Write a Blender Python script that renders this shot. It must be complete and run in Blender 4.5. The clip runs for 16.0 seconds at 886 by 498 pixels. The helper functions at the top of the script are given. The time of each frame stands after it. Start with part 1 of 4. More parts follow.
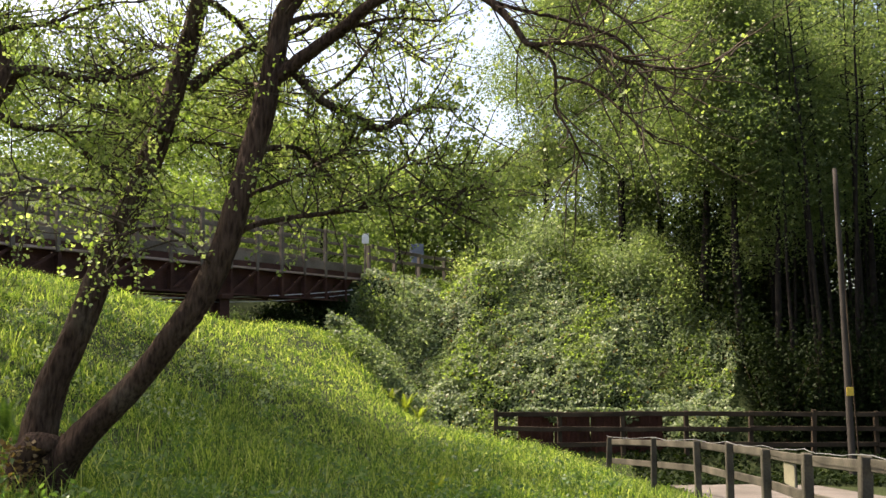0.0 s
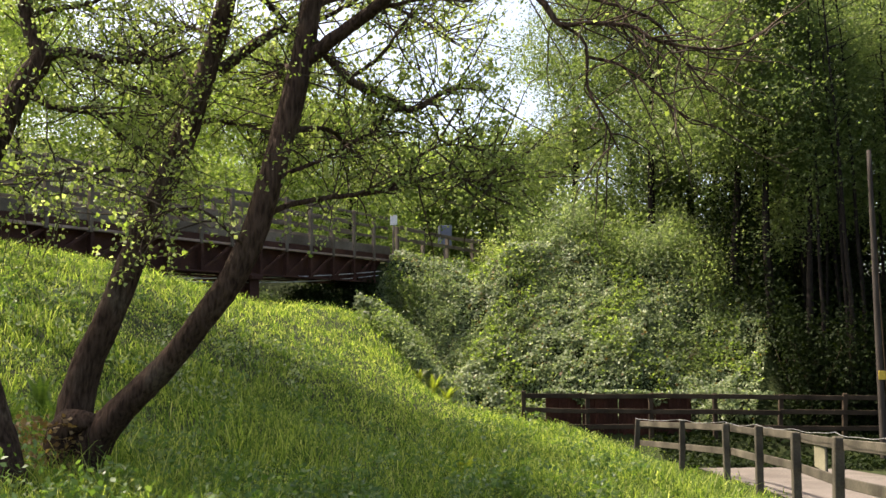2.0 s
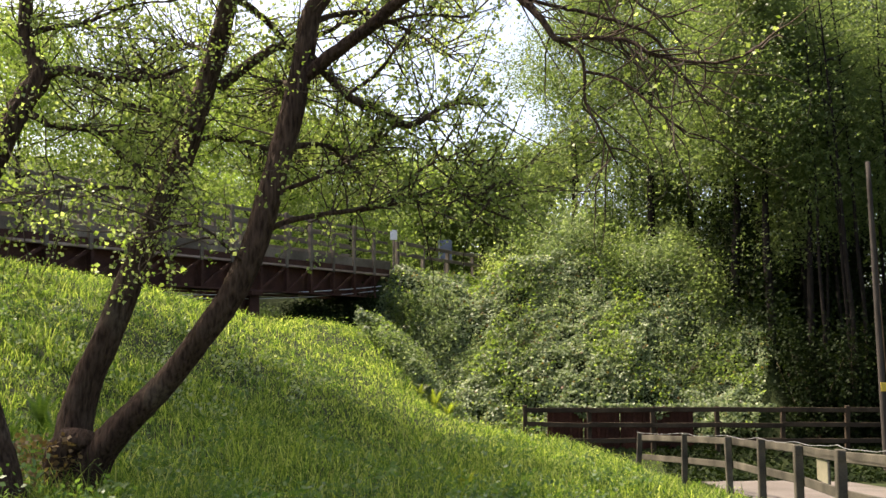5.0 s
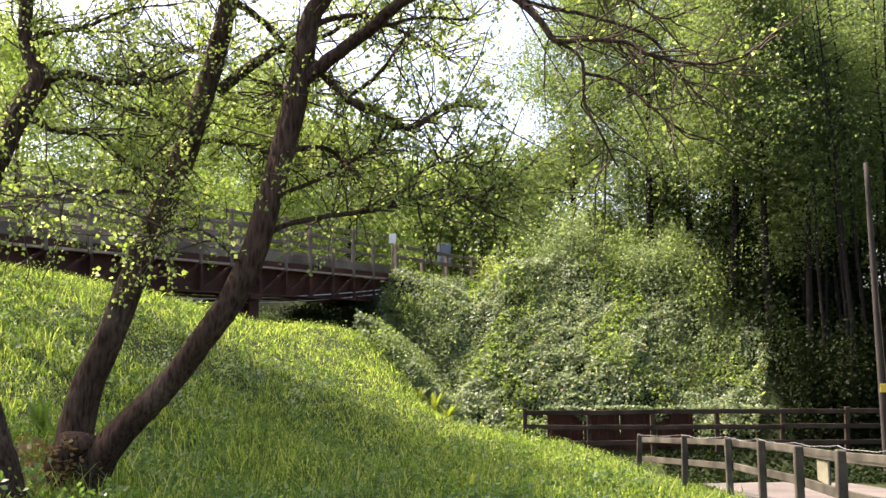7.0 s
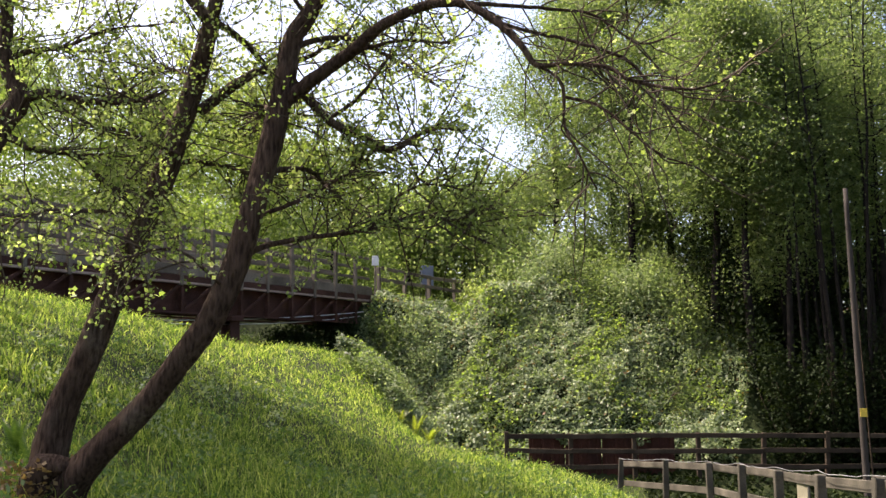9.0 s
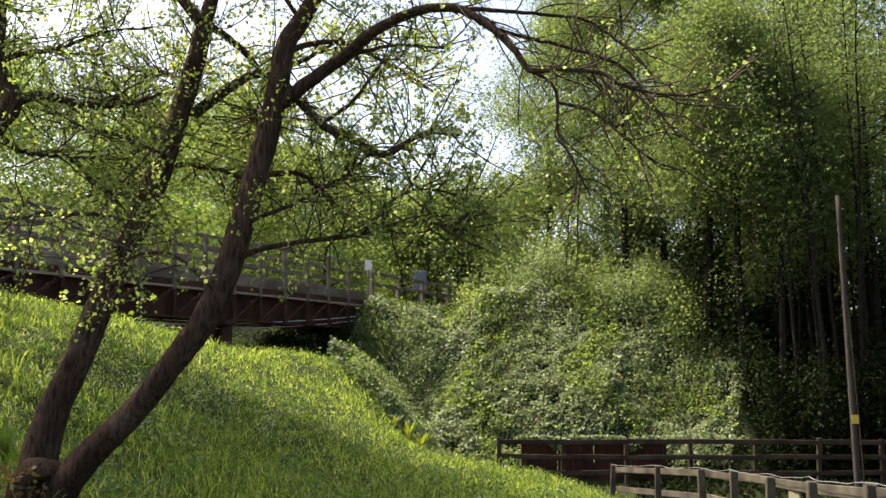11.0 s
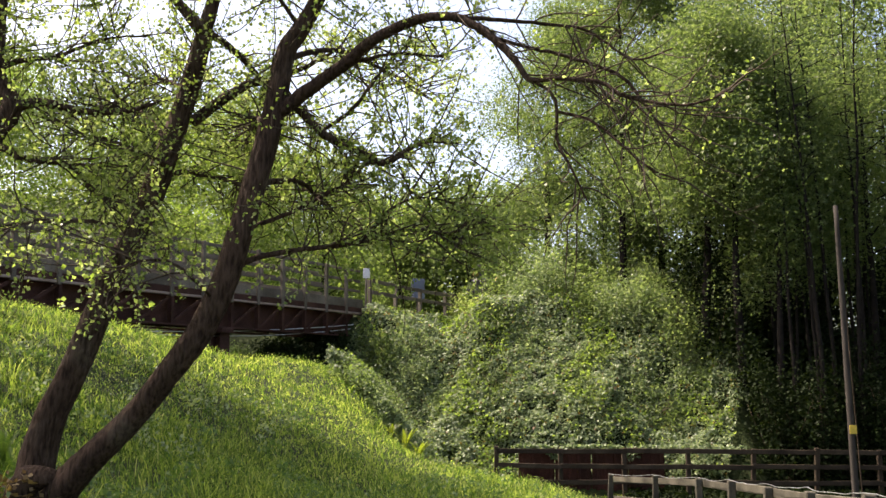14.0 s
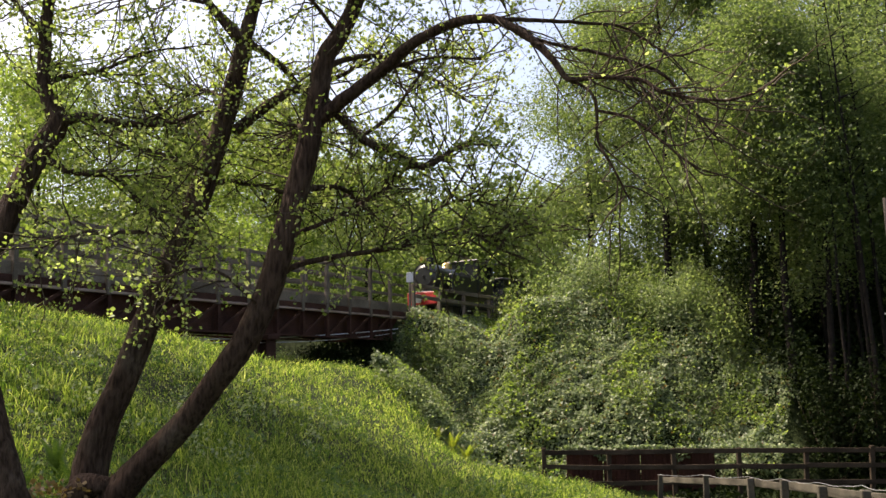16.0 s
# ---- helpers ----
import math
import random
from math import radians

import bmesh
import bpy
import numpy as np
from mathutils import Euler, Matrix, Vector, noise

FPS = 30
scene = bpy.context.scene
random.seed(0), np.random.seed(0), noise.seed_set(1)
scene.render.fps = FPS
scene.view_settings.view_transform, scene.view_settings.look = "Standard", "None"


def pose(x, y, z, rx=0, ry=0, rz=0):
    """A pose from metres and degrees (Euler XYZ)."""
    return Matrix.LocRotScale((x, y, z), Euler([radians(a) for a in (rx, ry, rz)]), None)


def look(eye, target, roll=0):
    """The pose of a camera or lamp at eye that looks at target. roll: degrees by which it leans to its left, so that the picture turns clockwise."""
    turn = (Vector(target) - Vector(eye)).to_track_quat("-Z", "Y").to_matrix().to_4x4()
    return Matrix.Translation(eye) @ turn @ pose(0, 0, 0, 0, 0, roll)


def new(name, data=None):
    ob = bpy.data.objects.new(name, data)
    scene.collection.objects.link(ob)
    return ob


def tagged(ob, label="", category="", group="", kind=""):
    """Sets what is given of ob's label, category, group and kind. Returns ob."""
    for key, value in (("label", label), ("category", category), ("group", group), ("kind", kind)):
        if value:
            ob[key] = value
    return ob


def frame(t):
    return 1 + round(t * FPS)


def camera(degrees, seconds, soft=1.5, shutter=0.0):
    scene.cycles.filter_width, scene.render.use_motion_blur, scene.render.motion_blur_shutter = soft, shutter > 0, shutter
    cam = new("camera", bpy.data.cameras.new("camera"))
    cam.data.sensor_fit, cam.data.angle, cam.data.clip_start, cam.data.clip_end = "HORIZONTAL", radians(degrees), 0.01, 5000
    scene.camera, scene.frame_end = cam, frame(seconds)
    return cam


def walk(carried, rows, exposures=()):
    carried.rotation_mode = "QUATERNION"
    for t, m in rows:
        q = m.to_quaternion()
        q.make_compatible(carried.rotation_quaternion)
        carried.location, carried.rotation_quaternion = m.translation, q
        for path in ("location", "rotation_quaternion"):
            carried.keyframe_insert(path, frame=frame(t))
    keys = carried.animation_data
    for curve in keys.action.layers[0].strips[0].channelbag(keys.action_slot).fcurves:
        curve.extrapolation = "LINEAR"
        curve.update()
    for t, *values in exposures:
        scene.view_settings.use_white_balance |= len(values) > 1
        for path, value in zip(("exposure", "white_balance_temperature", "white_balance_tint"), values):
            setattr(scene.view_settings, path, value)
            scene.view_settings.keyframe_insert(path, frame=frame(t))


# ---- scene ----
cam = camera(49.5, 16.0)
PATH = [
    (0.0, -0.023, 0.022, 1.614, 97.000, 0.000, 0.000),
    (0.5, -0.029, -0.001, 1.612, 97.118, -0.066, 0.421),
    (1.0, -0.033, -0.009, 1.617, 97.022, -0.381, 0.773),
    (1.5, -0.044, 0.001, 1.616, 96.461, -0.306, 1.106),
    (2.0, -0.042, 0.008, 1.609, 95.896, -0.341, 1.621),
    (2.5, -0.047, -0.001, 1.608, 94.361, -0.802, 2.149),
    (3.0, -0.046, 0.016, 1.607, 94.959, -0.898, 2.258),
    (3.5, -0.052, -0.003, 1.614, 95.931, -1.202, 1.467),
    (4.0, -0.038, 0.006, 1.615, 96.344, -0.578, 0.946),
    (4.5, -0.030, 0.014, 1.616, 96.584, -0.040, 1.610),
    (7.0, -0.045, -0.001, 1.601, 96.969, 0.343, 1.642),
    (7.5, -0.042, 0.005, 1.599, 97.033, 0.044, 1.512),
    (8.0, -0.036, 0.005, 1.598, 97.377, -0.087, 1.542),
    (8.5, -0.022, 0.005, 1.601, 97.991, -0.034, 0.940),
    (9.0, -0.018, 0.011, 1.600, 98.310, 0.121, 0.622),
    (11.5, -0.014, 0.021, 1.601, 98.612, -0.234, 0.040),
    (12.0, -0.015, 0.018, 1.603, 98.596, -0.372, -0.023),
    (12.5, -0.012, 0.017, 1.602, 98.604, -0.409, 0.028),
    (13.0, -0.016, 0.024, 1.607, 98.701, -0.423, -0.030),
    (13.5, -0.018, 0.023, 1.604, 98.859, -0.384, -0.032),
    (14.0, -0.021, 0.025, 1.603, 99.105, -0.318, 0.030),
    (14.5, -0.018, 0.036, 1.606, 99.186, -0.280, 0.270),
    (15.0, -0.022, 0.037, 1.606, 99.595, -0.093, 1.179),
    (15.5, -0.015, 0.027, 1.600, 99.483, 0.338, 2.175),
    (16.0, -0.018, 0.027, 1.603, 99.282, 0.573, 2.750),
]
walk(cam, [(t, pose(*p)) for t, *p in PATH], exposures=((0.0, 1.46, 7300, 15), (4.7, 1.48, 7300, 15), (7.2, 1.92, 6900, 22), (9.0, 1.56, 6900, 21), (11.4, 1.39, 7200, 16), (13.6, 1.39, 7200, 16), (14.6, 1.58, 7000, 20), (15.3, 1.38, 7000, 20), (16.0, 1.13, 7200, 18)))

# ---------------------------------------------------------------- light
SUN_AZ, SUN_EL = radians(-70), radians(54)      # azimuth from +y, clockwise
world = bpy.data.worlds.new("sky")
scene.world = world
world.use_nodes = True
wn = world.node_tree
sky = wn.nodes.new("ShaderNodeTexSky")
sky.sky_type = "NISHITA"
sky.sun_disc = False
sky.sun_elevation = SUN_EL
sky.sun_rotation = SUN_AZ
sky.air_density, sky.dust_density, sky.ozone_density = 1.0, 4.0, 0.6
wn.links.new(sky.outputs[0], wn.nodes["Background"].inputs[0])
wn.nodes["Background"].inputs[1].default_value = 0.15
sun = new("sun", bpy.data.lights.new("sun", "SUN"))
sun.data.energy, sun.data.angle, sun.data.color = 4.4, radians(0.6), (1.0, 0.95, 0.84)
sun_dir = Vector((math.sin(SUN_AZ) * math.cos(SUN_EL), math.cos(SUN_AZ) * math.cos(SUN_EL), math.sin(SUN_EL)))
sun.matrix_world = look(sun_dir * 60, (0, 0, 0))


# ---------------------------------------------------------------- materials
def nodes_of(name):
    m = bpy.data.materials.new(name)
    m.use_nodes = True
    t = m.node_tree
    return m, t, t.nodes["Principled BSDF"], t.nodes["Material Output"]


def ramp(t, fac, stops):
    r = t.nodes.new("ShaderNodeValToRGB")
    while len(r.color_ramp.elements) < len(stops):
        r.color_ramp.elements.new(0.5)
    for e, (p, c) in zip(r.color_ramp.elements, stops):
        e.position, e.color = p, (*c, 1)
    t.links.new(fac, r.inputs[0])
    return r.outputs[0]


def noise_of(t, scale, detail=4, stretch=(1, 1, 1)):
    tc = t.nodes.new("ShaderNodeTexCoord")
    mp = t.nodes.new("ShaderNodeMapping")
    mp.inputs["Scale"].default_value = stretch
    n = t.nodes.new("ShaderNodeTexNoise")
    n.inputs["Scale"].default_value, n.inputs["Detail"].default_value = scale, detail
    t.links.new(tc.outputs["Object"], mp.inputs[0])
    t.links.new(mp.outputs[0], n.inputs[0])
    return n.outputs[0]


def mixed(t, a, b, fac, mode="MULTIPLY"):
    m = t.nodes.new("ShaderNodeMix")
    m.data_type, m.blend_type = "RGBA", mode
    m.inputs[0].default_value = fac
    t.links.new(a, m.inputs[6])
    t.links.new(b, m.inputs[7])
    return m.outputs[2]


def bumped(t, bsdf, height, strength, dist):
    b = t.nodes.new("ShaderNodeBump")
    b.inputs["Strength"].default_value, b.inputs["Distance"].default_value = strength, dist
    t.links.new(height, b.inputs["Height"])
    t.links.new(b.outputs[0], bsdf.inputs["Normal"])


def surface(name, stops, scale, rough=0.8, metal=0.0, stretch=(1, 1, 1), fine=40, bump=0.4, dist=0.01, per_piece=0.0):
    m, t, p, o = nodes_of(name)
    big = noise_of(t, scale, 5, stretch)
    small = noise_of(t, fine, 6, stretch)
    col = ramp(t, big, stops)
    grain = ramp(t, small, [(0.3, (0.55, 0.55, 0.55)), (0.7, (1, 1, 1))])
    col = mixed(t, col, grain, 0.8)
    if per_piece:
        oi = t.nodes.new("ShaderNodeObjectInfo")
        tone = ramp(t, oi.outputs["Random"], [(0, (1 - per_piece,) * 3), (1, (1, 1, 1))])
        col = mixed(t, col, tone, 1.0)
    t.links.new(col, p.inputs["Base Color"])
    p.inputs["Roughness"].default_value, p.inputs["Metallic"].default_value = rough, metal
    p.inputs["Specular IOR Level"].default_value = 0.5 if rough < 0.7 else 0.12
    bumped(t, p, small, bump, dist)
    return m


def leaf_material(name, stops, through_share=0.45, rough=0.45, through_tint=(0.95, 1.0, 0.38), gloss=0.3):
    m, t, p, o = nodes_of(name)
    geo = t.nodes.new("ShaderNodeNewGeometry")
    col = ramp(t, geo.outputs["Random Per Island"], stops)
    big = noise_of(t, 0.35, 3)
    col = mixed(t, col, ramp(t, big, [(0.3, (0.7, 0.75, 0.7)), (0.7, (1, 1, 1))]), 0.8)
    t.links.new(col, p.inputs["Base Color"])
    p.inputs["Roughness"].default_value = rough
    p.inputs["Specular IOR Level"].default_value = gloss
    tint = t.nodes.new("ShaderNodeMix")
    tint.data_type, tint.blend_type = "RGBA", "MULTIPLY"
    tint.inputs[0].default_value = 1
    t.links.new(col, tint.inputs[6])
    tint.inputs[7].default_value = (*[2.2 * c for c in through_tint], 1)
    tr = t.nodes.new("ShaderNodeBsdfTranslucent")
    t.links.new(tint.outputs[2], tr.inputs[0])
    mx = t.nodes.new("ShaderNodeMixShader")
    mx.inputs[0].default_value = through_share
    t.links.new(p.outputs[0], mx.inputs[1])
    t.links.new(tr.outputs[0], mx.inputs[2])
    t.links.new(mx.outputs[0], o.inputs[0])
    return m


SOIL = surface("grassy soil", [(0.3, (0.018, 0.024, 0.008)), (0.7, (0.038, 0.052, 0.016))], 0.6, 0.95, fine=14, bump=0.6, dist=0.05)
GRAVEL = surface("pale gravel path", [(0.3, (0.115, 0.10, 0.088)), (0.7, (0.19, 0.168, 0.15))], 0.8, 0.9, fine=60, bump=0.5, dist=0.02)


def bark_material():
    """Ridged bark: dark furrows along the stem, with moss-grey patches."""
    m, t, p, o = nodes_of("ridged bark")
    ridge = noise_of(t, 38, 6, (1, 1, 0.22))
    patch = noise_of(t, 2.2, 4)
    col = ramp(t, patch, [(0.3, (0.046, 0.028, 0.019)), (0.55, (0.075, 0.048, 0.032)), (0.75, (0.115, 0.088, 0.063))])
    col = mixed(t, col, ramp(t, ridge, [(0.34, (0.34, 0.31, 0.29)), (0.58, (1, 1, 1))]), 1.0)
    t.links.new(col, p.inputs["Base Color"])
    p.inputs["Roughness"].default_value, p.inputs["Specular IOR Level"].default_value = 0.9, 0.12
    bumped(t, p, ridge, 1.0, 0.05)
    return m


BARK = bark_material()
TWIG = surface("twig bark", [(0.3, (0.045, 0.032, 0.022)), (0.7, (0.1, 0.075, 0.05))], 6.0, 0.9)
# bark darker than its own tone: woodland shade is put into the colour
SHADE_BARK = surface("stem bark with shade in its colour", [(0.3, (0.010, 0.008, 0.007)), (0.7, (0.026, 0.021, 0.017))], 4.0, 0.95)
WOOD = surface("weathered fence timber", [(0.3, (0.046, 0.042, 0.032)), (0.7, (0.14, 0.126, 0.097))], 2.0, 0.85, fine=35, bump=0.4, per_piece=0.35)
OLDWOOD = surface("dark old timber", [(0.3, (0.03, 0.022, 0.015)), (0.7, (0.075, 0.055, 0.037))], 2.0, 0.9, fine=35, per_piece=0.3)
GREYWOOD = surface("grey weathered boards", [(0.3, (0.13, 0.105, 0.08)), (0.7, (0.26, 0.215, 0.17))], 1.5, 0.85, fine=30, bump=0.3, per_piece=0.25)
RUST = surface("rust-brown painted steel", [(0.3, (0.04, 0.019, 0.015)), (0.7, (0.10, 0.046, 0.034))], 1.6, 0.75, fine=25, bump=0.3)
FLANGE = surface("pale flange steel", [(0.3, (0.26, 0.17, 0.13)), (0.7, (0.42, 0.31, 0.25))], 2.0, 0.6, fine=30)
BRICK = surface("brown masonry", [(0.3, (0.05, 0.04, 0.035)), (0.7, (0.12, 0.09, 0.075))], 1.5, 0.95, fine=12)
SHEET = surface("rusted sheet steel", [(0.3, (0.035, 0.016, 0.011)), (0.7, (0.09, 0.034, 0.023))], 1.5, 0.8, fine=20)
POLE = surface("creosoted pole timber", [(0.3, (0.032, 0.027, 0.023)), (0.7, (0.065, 0.057, 0.05))], 1.2, 0.85, stretch=(1, 1, 0.15), fine=20)
YELLOW = surface("yellow painted plate", [(0.3, (0.55, 0.38, 0.04)), (0.7, (0.7, 0.5, 0.06))], 4, 0.6)
WIRE = surface("galvanised wire", [(0.3, (0.28, 0.28, 0.28)), (0.7, (0.42, 0.42, 0.42))], 8, 0.5, 0.6)
CABLE = surface("grey sheathed cable", [(0.3, (0.5, 0.5, 0.5)), (0.7, (0.68, 0.68, 0.68))], 8, 0.5)
BOARD = surface("pale notice board", [(0.3, (0.17, 0.155, 0.105)), (0.7, (0.25, 0.23, 0.16))], 3, 0.6)
WHITE = surface("white painted metal", [(0.3, (0.62, 0.62, 0.62)), (0.7, (0.8, 0.8, 0.8))], 3, 0.5)
BLUE = surface("blue-grey painted steel", [(0.3, (0.10, 0.12, 0.17)), (0.7, (0.16, 0.18, 0.24))], 3, 0.5)
BLACK = surface("black engine enamel", [(0.3, (0.012, 0.012, 0.014)), (0.7, (0.03, 0.03, 0.032))], 2, 0.35, fine=15, bump=0.1)
RED = surface("red enamel", [(0.3, (0.45, 0.03, 0.025)), (0.7, (0.6, 0.05, 0.04))], 2, 0.4, fine=15, bump=0.1)
STEEL = surface("bright steel", [(0.3, (0.35, 0.35, 0.36)), (0.7, (0.5, 0.5, 0.5))], 3, 0.35, 0.9)
BRASS = surface("polished brass", [(0.3, (0.55, 0.38, 0.12)), (0.7, (0.7, 0.5, 0.2))], 3, 0.3, 0.9)
COACH = surface("dark coach paint", [(0.3, (0.02, 0.022, 0.03)), (0.7, (0.035, 0.036, 0.048))], 2, 0.4, bump=0.1)
ROOF = surface("dark grey roof canvas", [(0.3, (0.06, 0.06, 0.065)), (0.7, (0.1, 0.1, 0.105))], 2, 0.7)

G = lambda r, g, b: (r, g, b)
LEAF_SPRING = leaf_material("spring leaf", [(0.0, G(0.10, 0.14, 0.03)), (0.5, G(0.165, 0.205, 0.065)), (1.0, G(0.31, 0.34, 0.175))], 0.56, 0.45, through_tint=(0.98, 1.03, 0.55), gloss=0.3)
LEAF_HILL = leaf_material("hillside leaf", [(0.0, G(0.07, 0.10, 0.025)), (0.5, G(0.115, 0.155, 0.04)), (1.0, G(0.19, 0.225, 0.08))], 0.55, through_tint=(0.95, 1.05, 0.5))
LEAF_WOOD = leaf_material("wood leaf", [(0.0, G(0.055, 0.082, 0.03)), (0.6, G(0.09, 0.124, 0.045)), (1.0, G(0.15, 0.18, 0.08))], 0.5, through_tint=(0.96, 1.0, 0.58))
LEAF_DEEP = leaf_material("deep wood leaf", [(0.0, G(0.065, 0.095, 0.038)), (0.7, G(0.11, 0.142, 0.058)), (1.0, G(0.16, 0.19, 0.085))], 0.6, gloss=0.2, through_tint=(0.96, 1.0, 0.62))
# near-black leaf: shade of the wood and bridge is put into its colour
LEAF_SHADE = leaf_material("leaf with shade in its colour", [(0.0, G(0.008, 0.014, 0.005)), (1.0, G(0.02, 0.03, 0.01))], 0.15, 0.6, gloss=0.05)
LEAF_IVY = leaf_material("glossy ivy leaf", [(0.0, G(0.07, 0.10, 0.048)), (0.6, G(0.165, 0.205, 0.10)), (1.0, G(0.29, 0.32, 0.18))], 0.36, 0.48, (0.92, 1.0, 0.6), gloss=0.3)
LEAF_BROWN = leaf_material("withered leaf", [(0.0, G(0.10, 0.06, 0.03)), (1.0, G(0.22, 0.15, 0.07))], 0.3)
FERN_GREEN = leaf_material("green fern frond", [(0.0, G(0.05, 0.09, 0.02)), (1.0, G(0.09, 0.14, 0.035))], 0.45)
FERN = leaf_material("fern frond", [(0.0, G(0.09, 0.125, 0.02)), (1.0, G(0.18, 0.195, 0.04))], 0.5)
GRASS = leaf_material("meadow grass", [(0.0, G(0.03, 0.06, 0.014)), (0.35, G(0.07, 0.115, 0.028)), (0.6, G(0.155, 0.205, 0.048)), (0.9, G(0.26, 0.295, 0.09)), (1.0, G(0.38, 0.37, 0.2))], 0.54, 0.55, (0.92, 1.0, 0.45), gloss=0.14)
WEED = leaf_material("broad weed leaf", [(0.0, G(0.045, 0.09, 0.024)), (0.8, G(0.10, 0.16, 0.05)), (1.0, G(0.17, 0.22, 0.10))], 0.38, 0.45, gloss=0.3)

# ---------------------------------------------------------------- mesh helpers
rng = np.random.default_rng(7)


def raw_mesh(name, verts, faces, mat, smooth=False):
    """A mesh from a vertex array and arrays of tris or quads."""
    me = bpy.data.meshes.new(name)
    faces = [np.asarray(f, dtype=np.int32) for f in faces if len(f)]
    verts = np.asarray(verts, dtype=np.float32)
    me.vertices.add(len(verts))
    me.vertices.foreach_set("co", verts.ravel())
    loops = np.concatenate([f.ravel() for f in faces])
    sizes = np.concatenate([np.full(len(f), f.shape[1]) for f in faces])
    me.loops.add(len(loops))
    me.loops.foreach_set("vertex_index", loops)
    me.polygons.add(len(sizes))
    me.polygons.foreach_set("loop_start", np.concatenate([[0], np.cumsum(sizes)[:-1]]).astype(np.int32))
    me.update(calc_edges=True)
    if smooth:
        me.polygons.foreach_set("use_smooth", np.ones(len(sizes), dtype=bool))
    me.materials.append(mat)
    return me


def put(name, me, parent=None, label="", m=None):
    ob = new(name, me)
    ob.parent = parent
    if m is not None:
        ob.matrix_basis = m
    return tagged(ob, label)


def part(name, bm, mat, parent, label="", m=None, smooth=False):
    me = bpy.data.meshes.new(name)
    for f in bm.faces:
        f.smooth = smooth
    bm.to_mesh(me)
    bm.free()
    me.materials.append(mat)
    return put(name, me, parent, label, m)


def box(bm, x0, x1, y0, y1, z0, z1, bevel=0.0):
    m = Matrix.Translation(((x0 + x1) / 2, (y0 + y1) / 2, (z0 + z1) / 2)) @ Matrix.Diagonal((x1 - x0, y1 - y0, z1 - z0, 1))
    made = bmesh.ops.create_cube(bm, size=1, matrix=m)["verts"]
    if bevel:
        edges = {e for v in made for e in v.link_edges}
        bmesh.ops.bevel(bm, geom=list(edges), offset=bevel, segments=1, affect="EDGES", profile=0.5)
    return bm


def boxed(*a, bevel=0.0):
    return box(bmesh.new(), *a, bevel=bevel)


def beam(bm, a, b, w, h, bevel=0.0):
    """A square bar from a to b, w wide and h high."""
    a, b = Vector(a), Vector(b)
    d = b - a
    rot = d.to_track_quat("X", "Z").to_matrix().to_4x4()
    m = Matrix.Translation((a + b) / 2) @ rot @ Matrix.Diagonal((d.length, w, h, 1))
    made = bmesh.ops.create_cube(bm, size=1, matrix=m)["verts"]
    if bevel:
        bmesh.ops.bevel(bm, geom=list({e for v in made for e in v.link_edges}), offset=bevel, segments=1, affect="EDGES", profile=0.5)
    return bm


def cyl(bm, a, b, r, r2=None, n=20):
    a, b = Vector(a), Vector(b)
    d = b - a
    m = Matrix.Translation((a + b) / 2) @ d.to_track_quat("Z", "Y").to_matrix().to_4x4()
    bmesh.ops.create_cone(bm, cap_ends=True, segments=n, radius1=r, radius2=r if r2 is None else r2, depth=d.length, matrix=m)
    return bm


def spline(points, step):
    """A smooth line (Catmull-Rom) through rows of x, y, z, radius."""
    p = np.asarray(points, float)
    p = np.vstack([2 * p[0] - p[1], p, 2 * p[-1] - p[-2]])
    out = []
    for i in range(1, len(p) - 2):
        n = max(2, int(np.linalg.norm(p[i + 1, :3] - p[i, :3]) / step))
        for u in np.arange(n) / n:
            out.append(0.5 * (2 * p[i] + (p[i + 1] - p[i - 1]) * u + (2 * p[i - 1] - 5 * p[i] + 4 * p[i + 1] - p[i + 2]) * u * u
                              + (3 * p[i] - p[i - 1] - 3 * p[i + 1] + p[i + 2]) * u ** 3))
    out.append(p[-2])
    return np.array(out)


class Tubes:
    """Collects tapered tubes into one mesh."""

    def __init__(self):
        self.v, self.q, self.t, self.n = [], [], [], 0

    def add(self, line, sides=6, rough=0.0):
        pts, rad = line[:, :3], np.maximum(line[:, 3], 0.0015)
        tan = np.gradient(pts, axis=0)
        tan /= np.linalg.norm(tan, axis=1)[:, None] + 1e-9
        ref = np.array([0.13, 0.97, 0.2]) if abs(tan[:, 1]).mean() < 0.8 else np.array([1.0, 0.1, 0.2])
        a = np.cross(tan, ref)
        a /= np.linalg.norm(a, axis=1)[:, None] + 1e-9
        b = np.cross(tan, a)
        ang = np.linspace(0, 2 * np.pi, sides, endpoint=False)
        r = rad[:, None] * (1 + rough * (rng.normal(size=(len(pts), sides)) * 0.5 + 0.8 * np.sin(3 * ang + pts[:, 2:3] * 2.3)))
        ring = pts[:, None] + r[..., None] * (np.cos(ang)[None, :, None] * a[:, None] + np.sin(ang)[None, :, None] * b[:, None])
        k = len(pts)
        i, j = np.meshgrid(np.arange(k - 1), np.arange(sides), indexing="ij")
        jn = (j + 1) % sides
        q = np.stack([i * sides + j, i * sides + jn, (i + 1) * sides + jn, (i + 1) * sides + j], -1).reshape(-1, 4)
        self.v.append(ring.reshape(-1, 3))
        self.q.append(q + self.n)
        top = self.n + (k - 1) * sides
        self.t.append(np.array([[top, top + s, top + s + 1] for s in range(1, sides - 1)]))
        self.n += k * sides

    def mesh(self, name, mat):
        return raw_mesh(name, np.concatenate(self.v), [np.concatenate(self.q), np.concatenate(self.t)], mat, True)


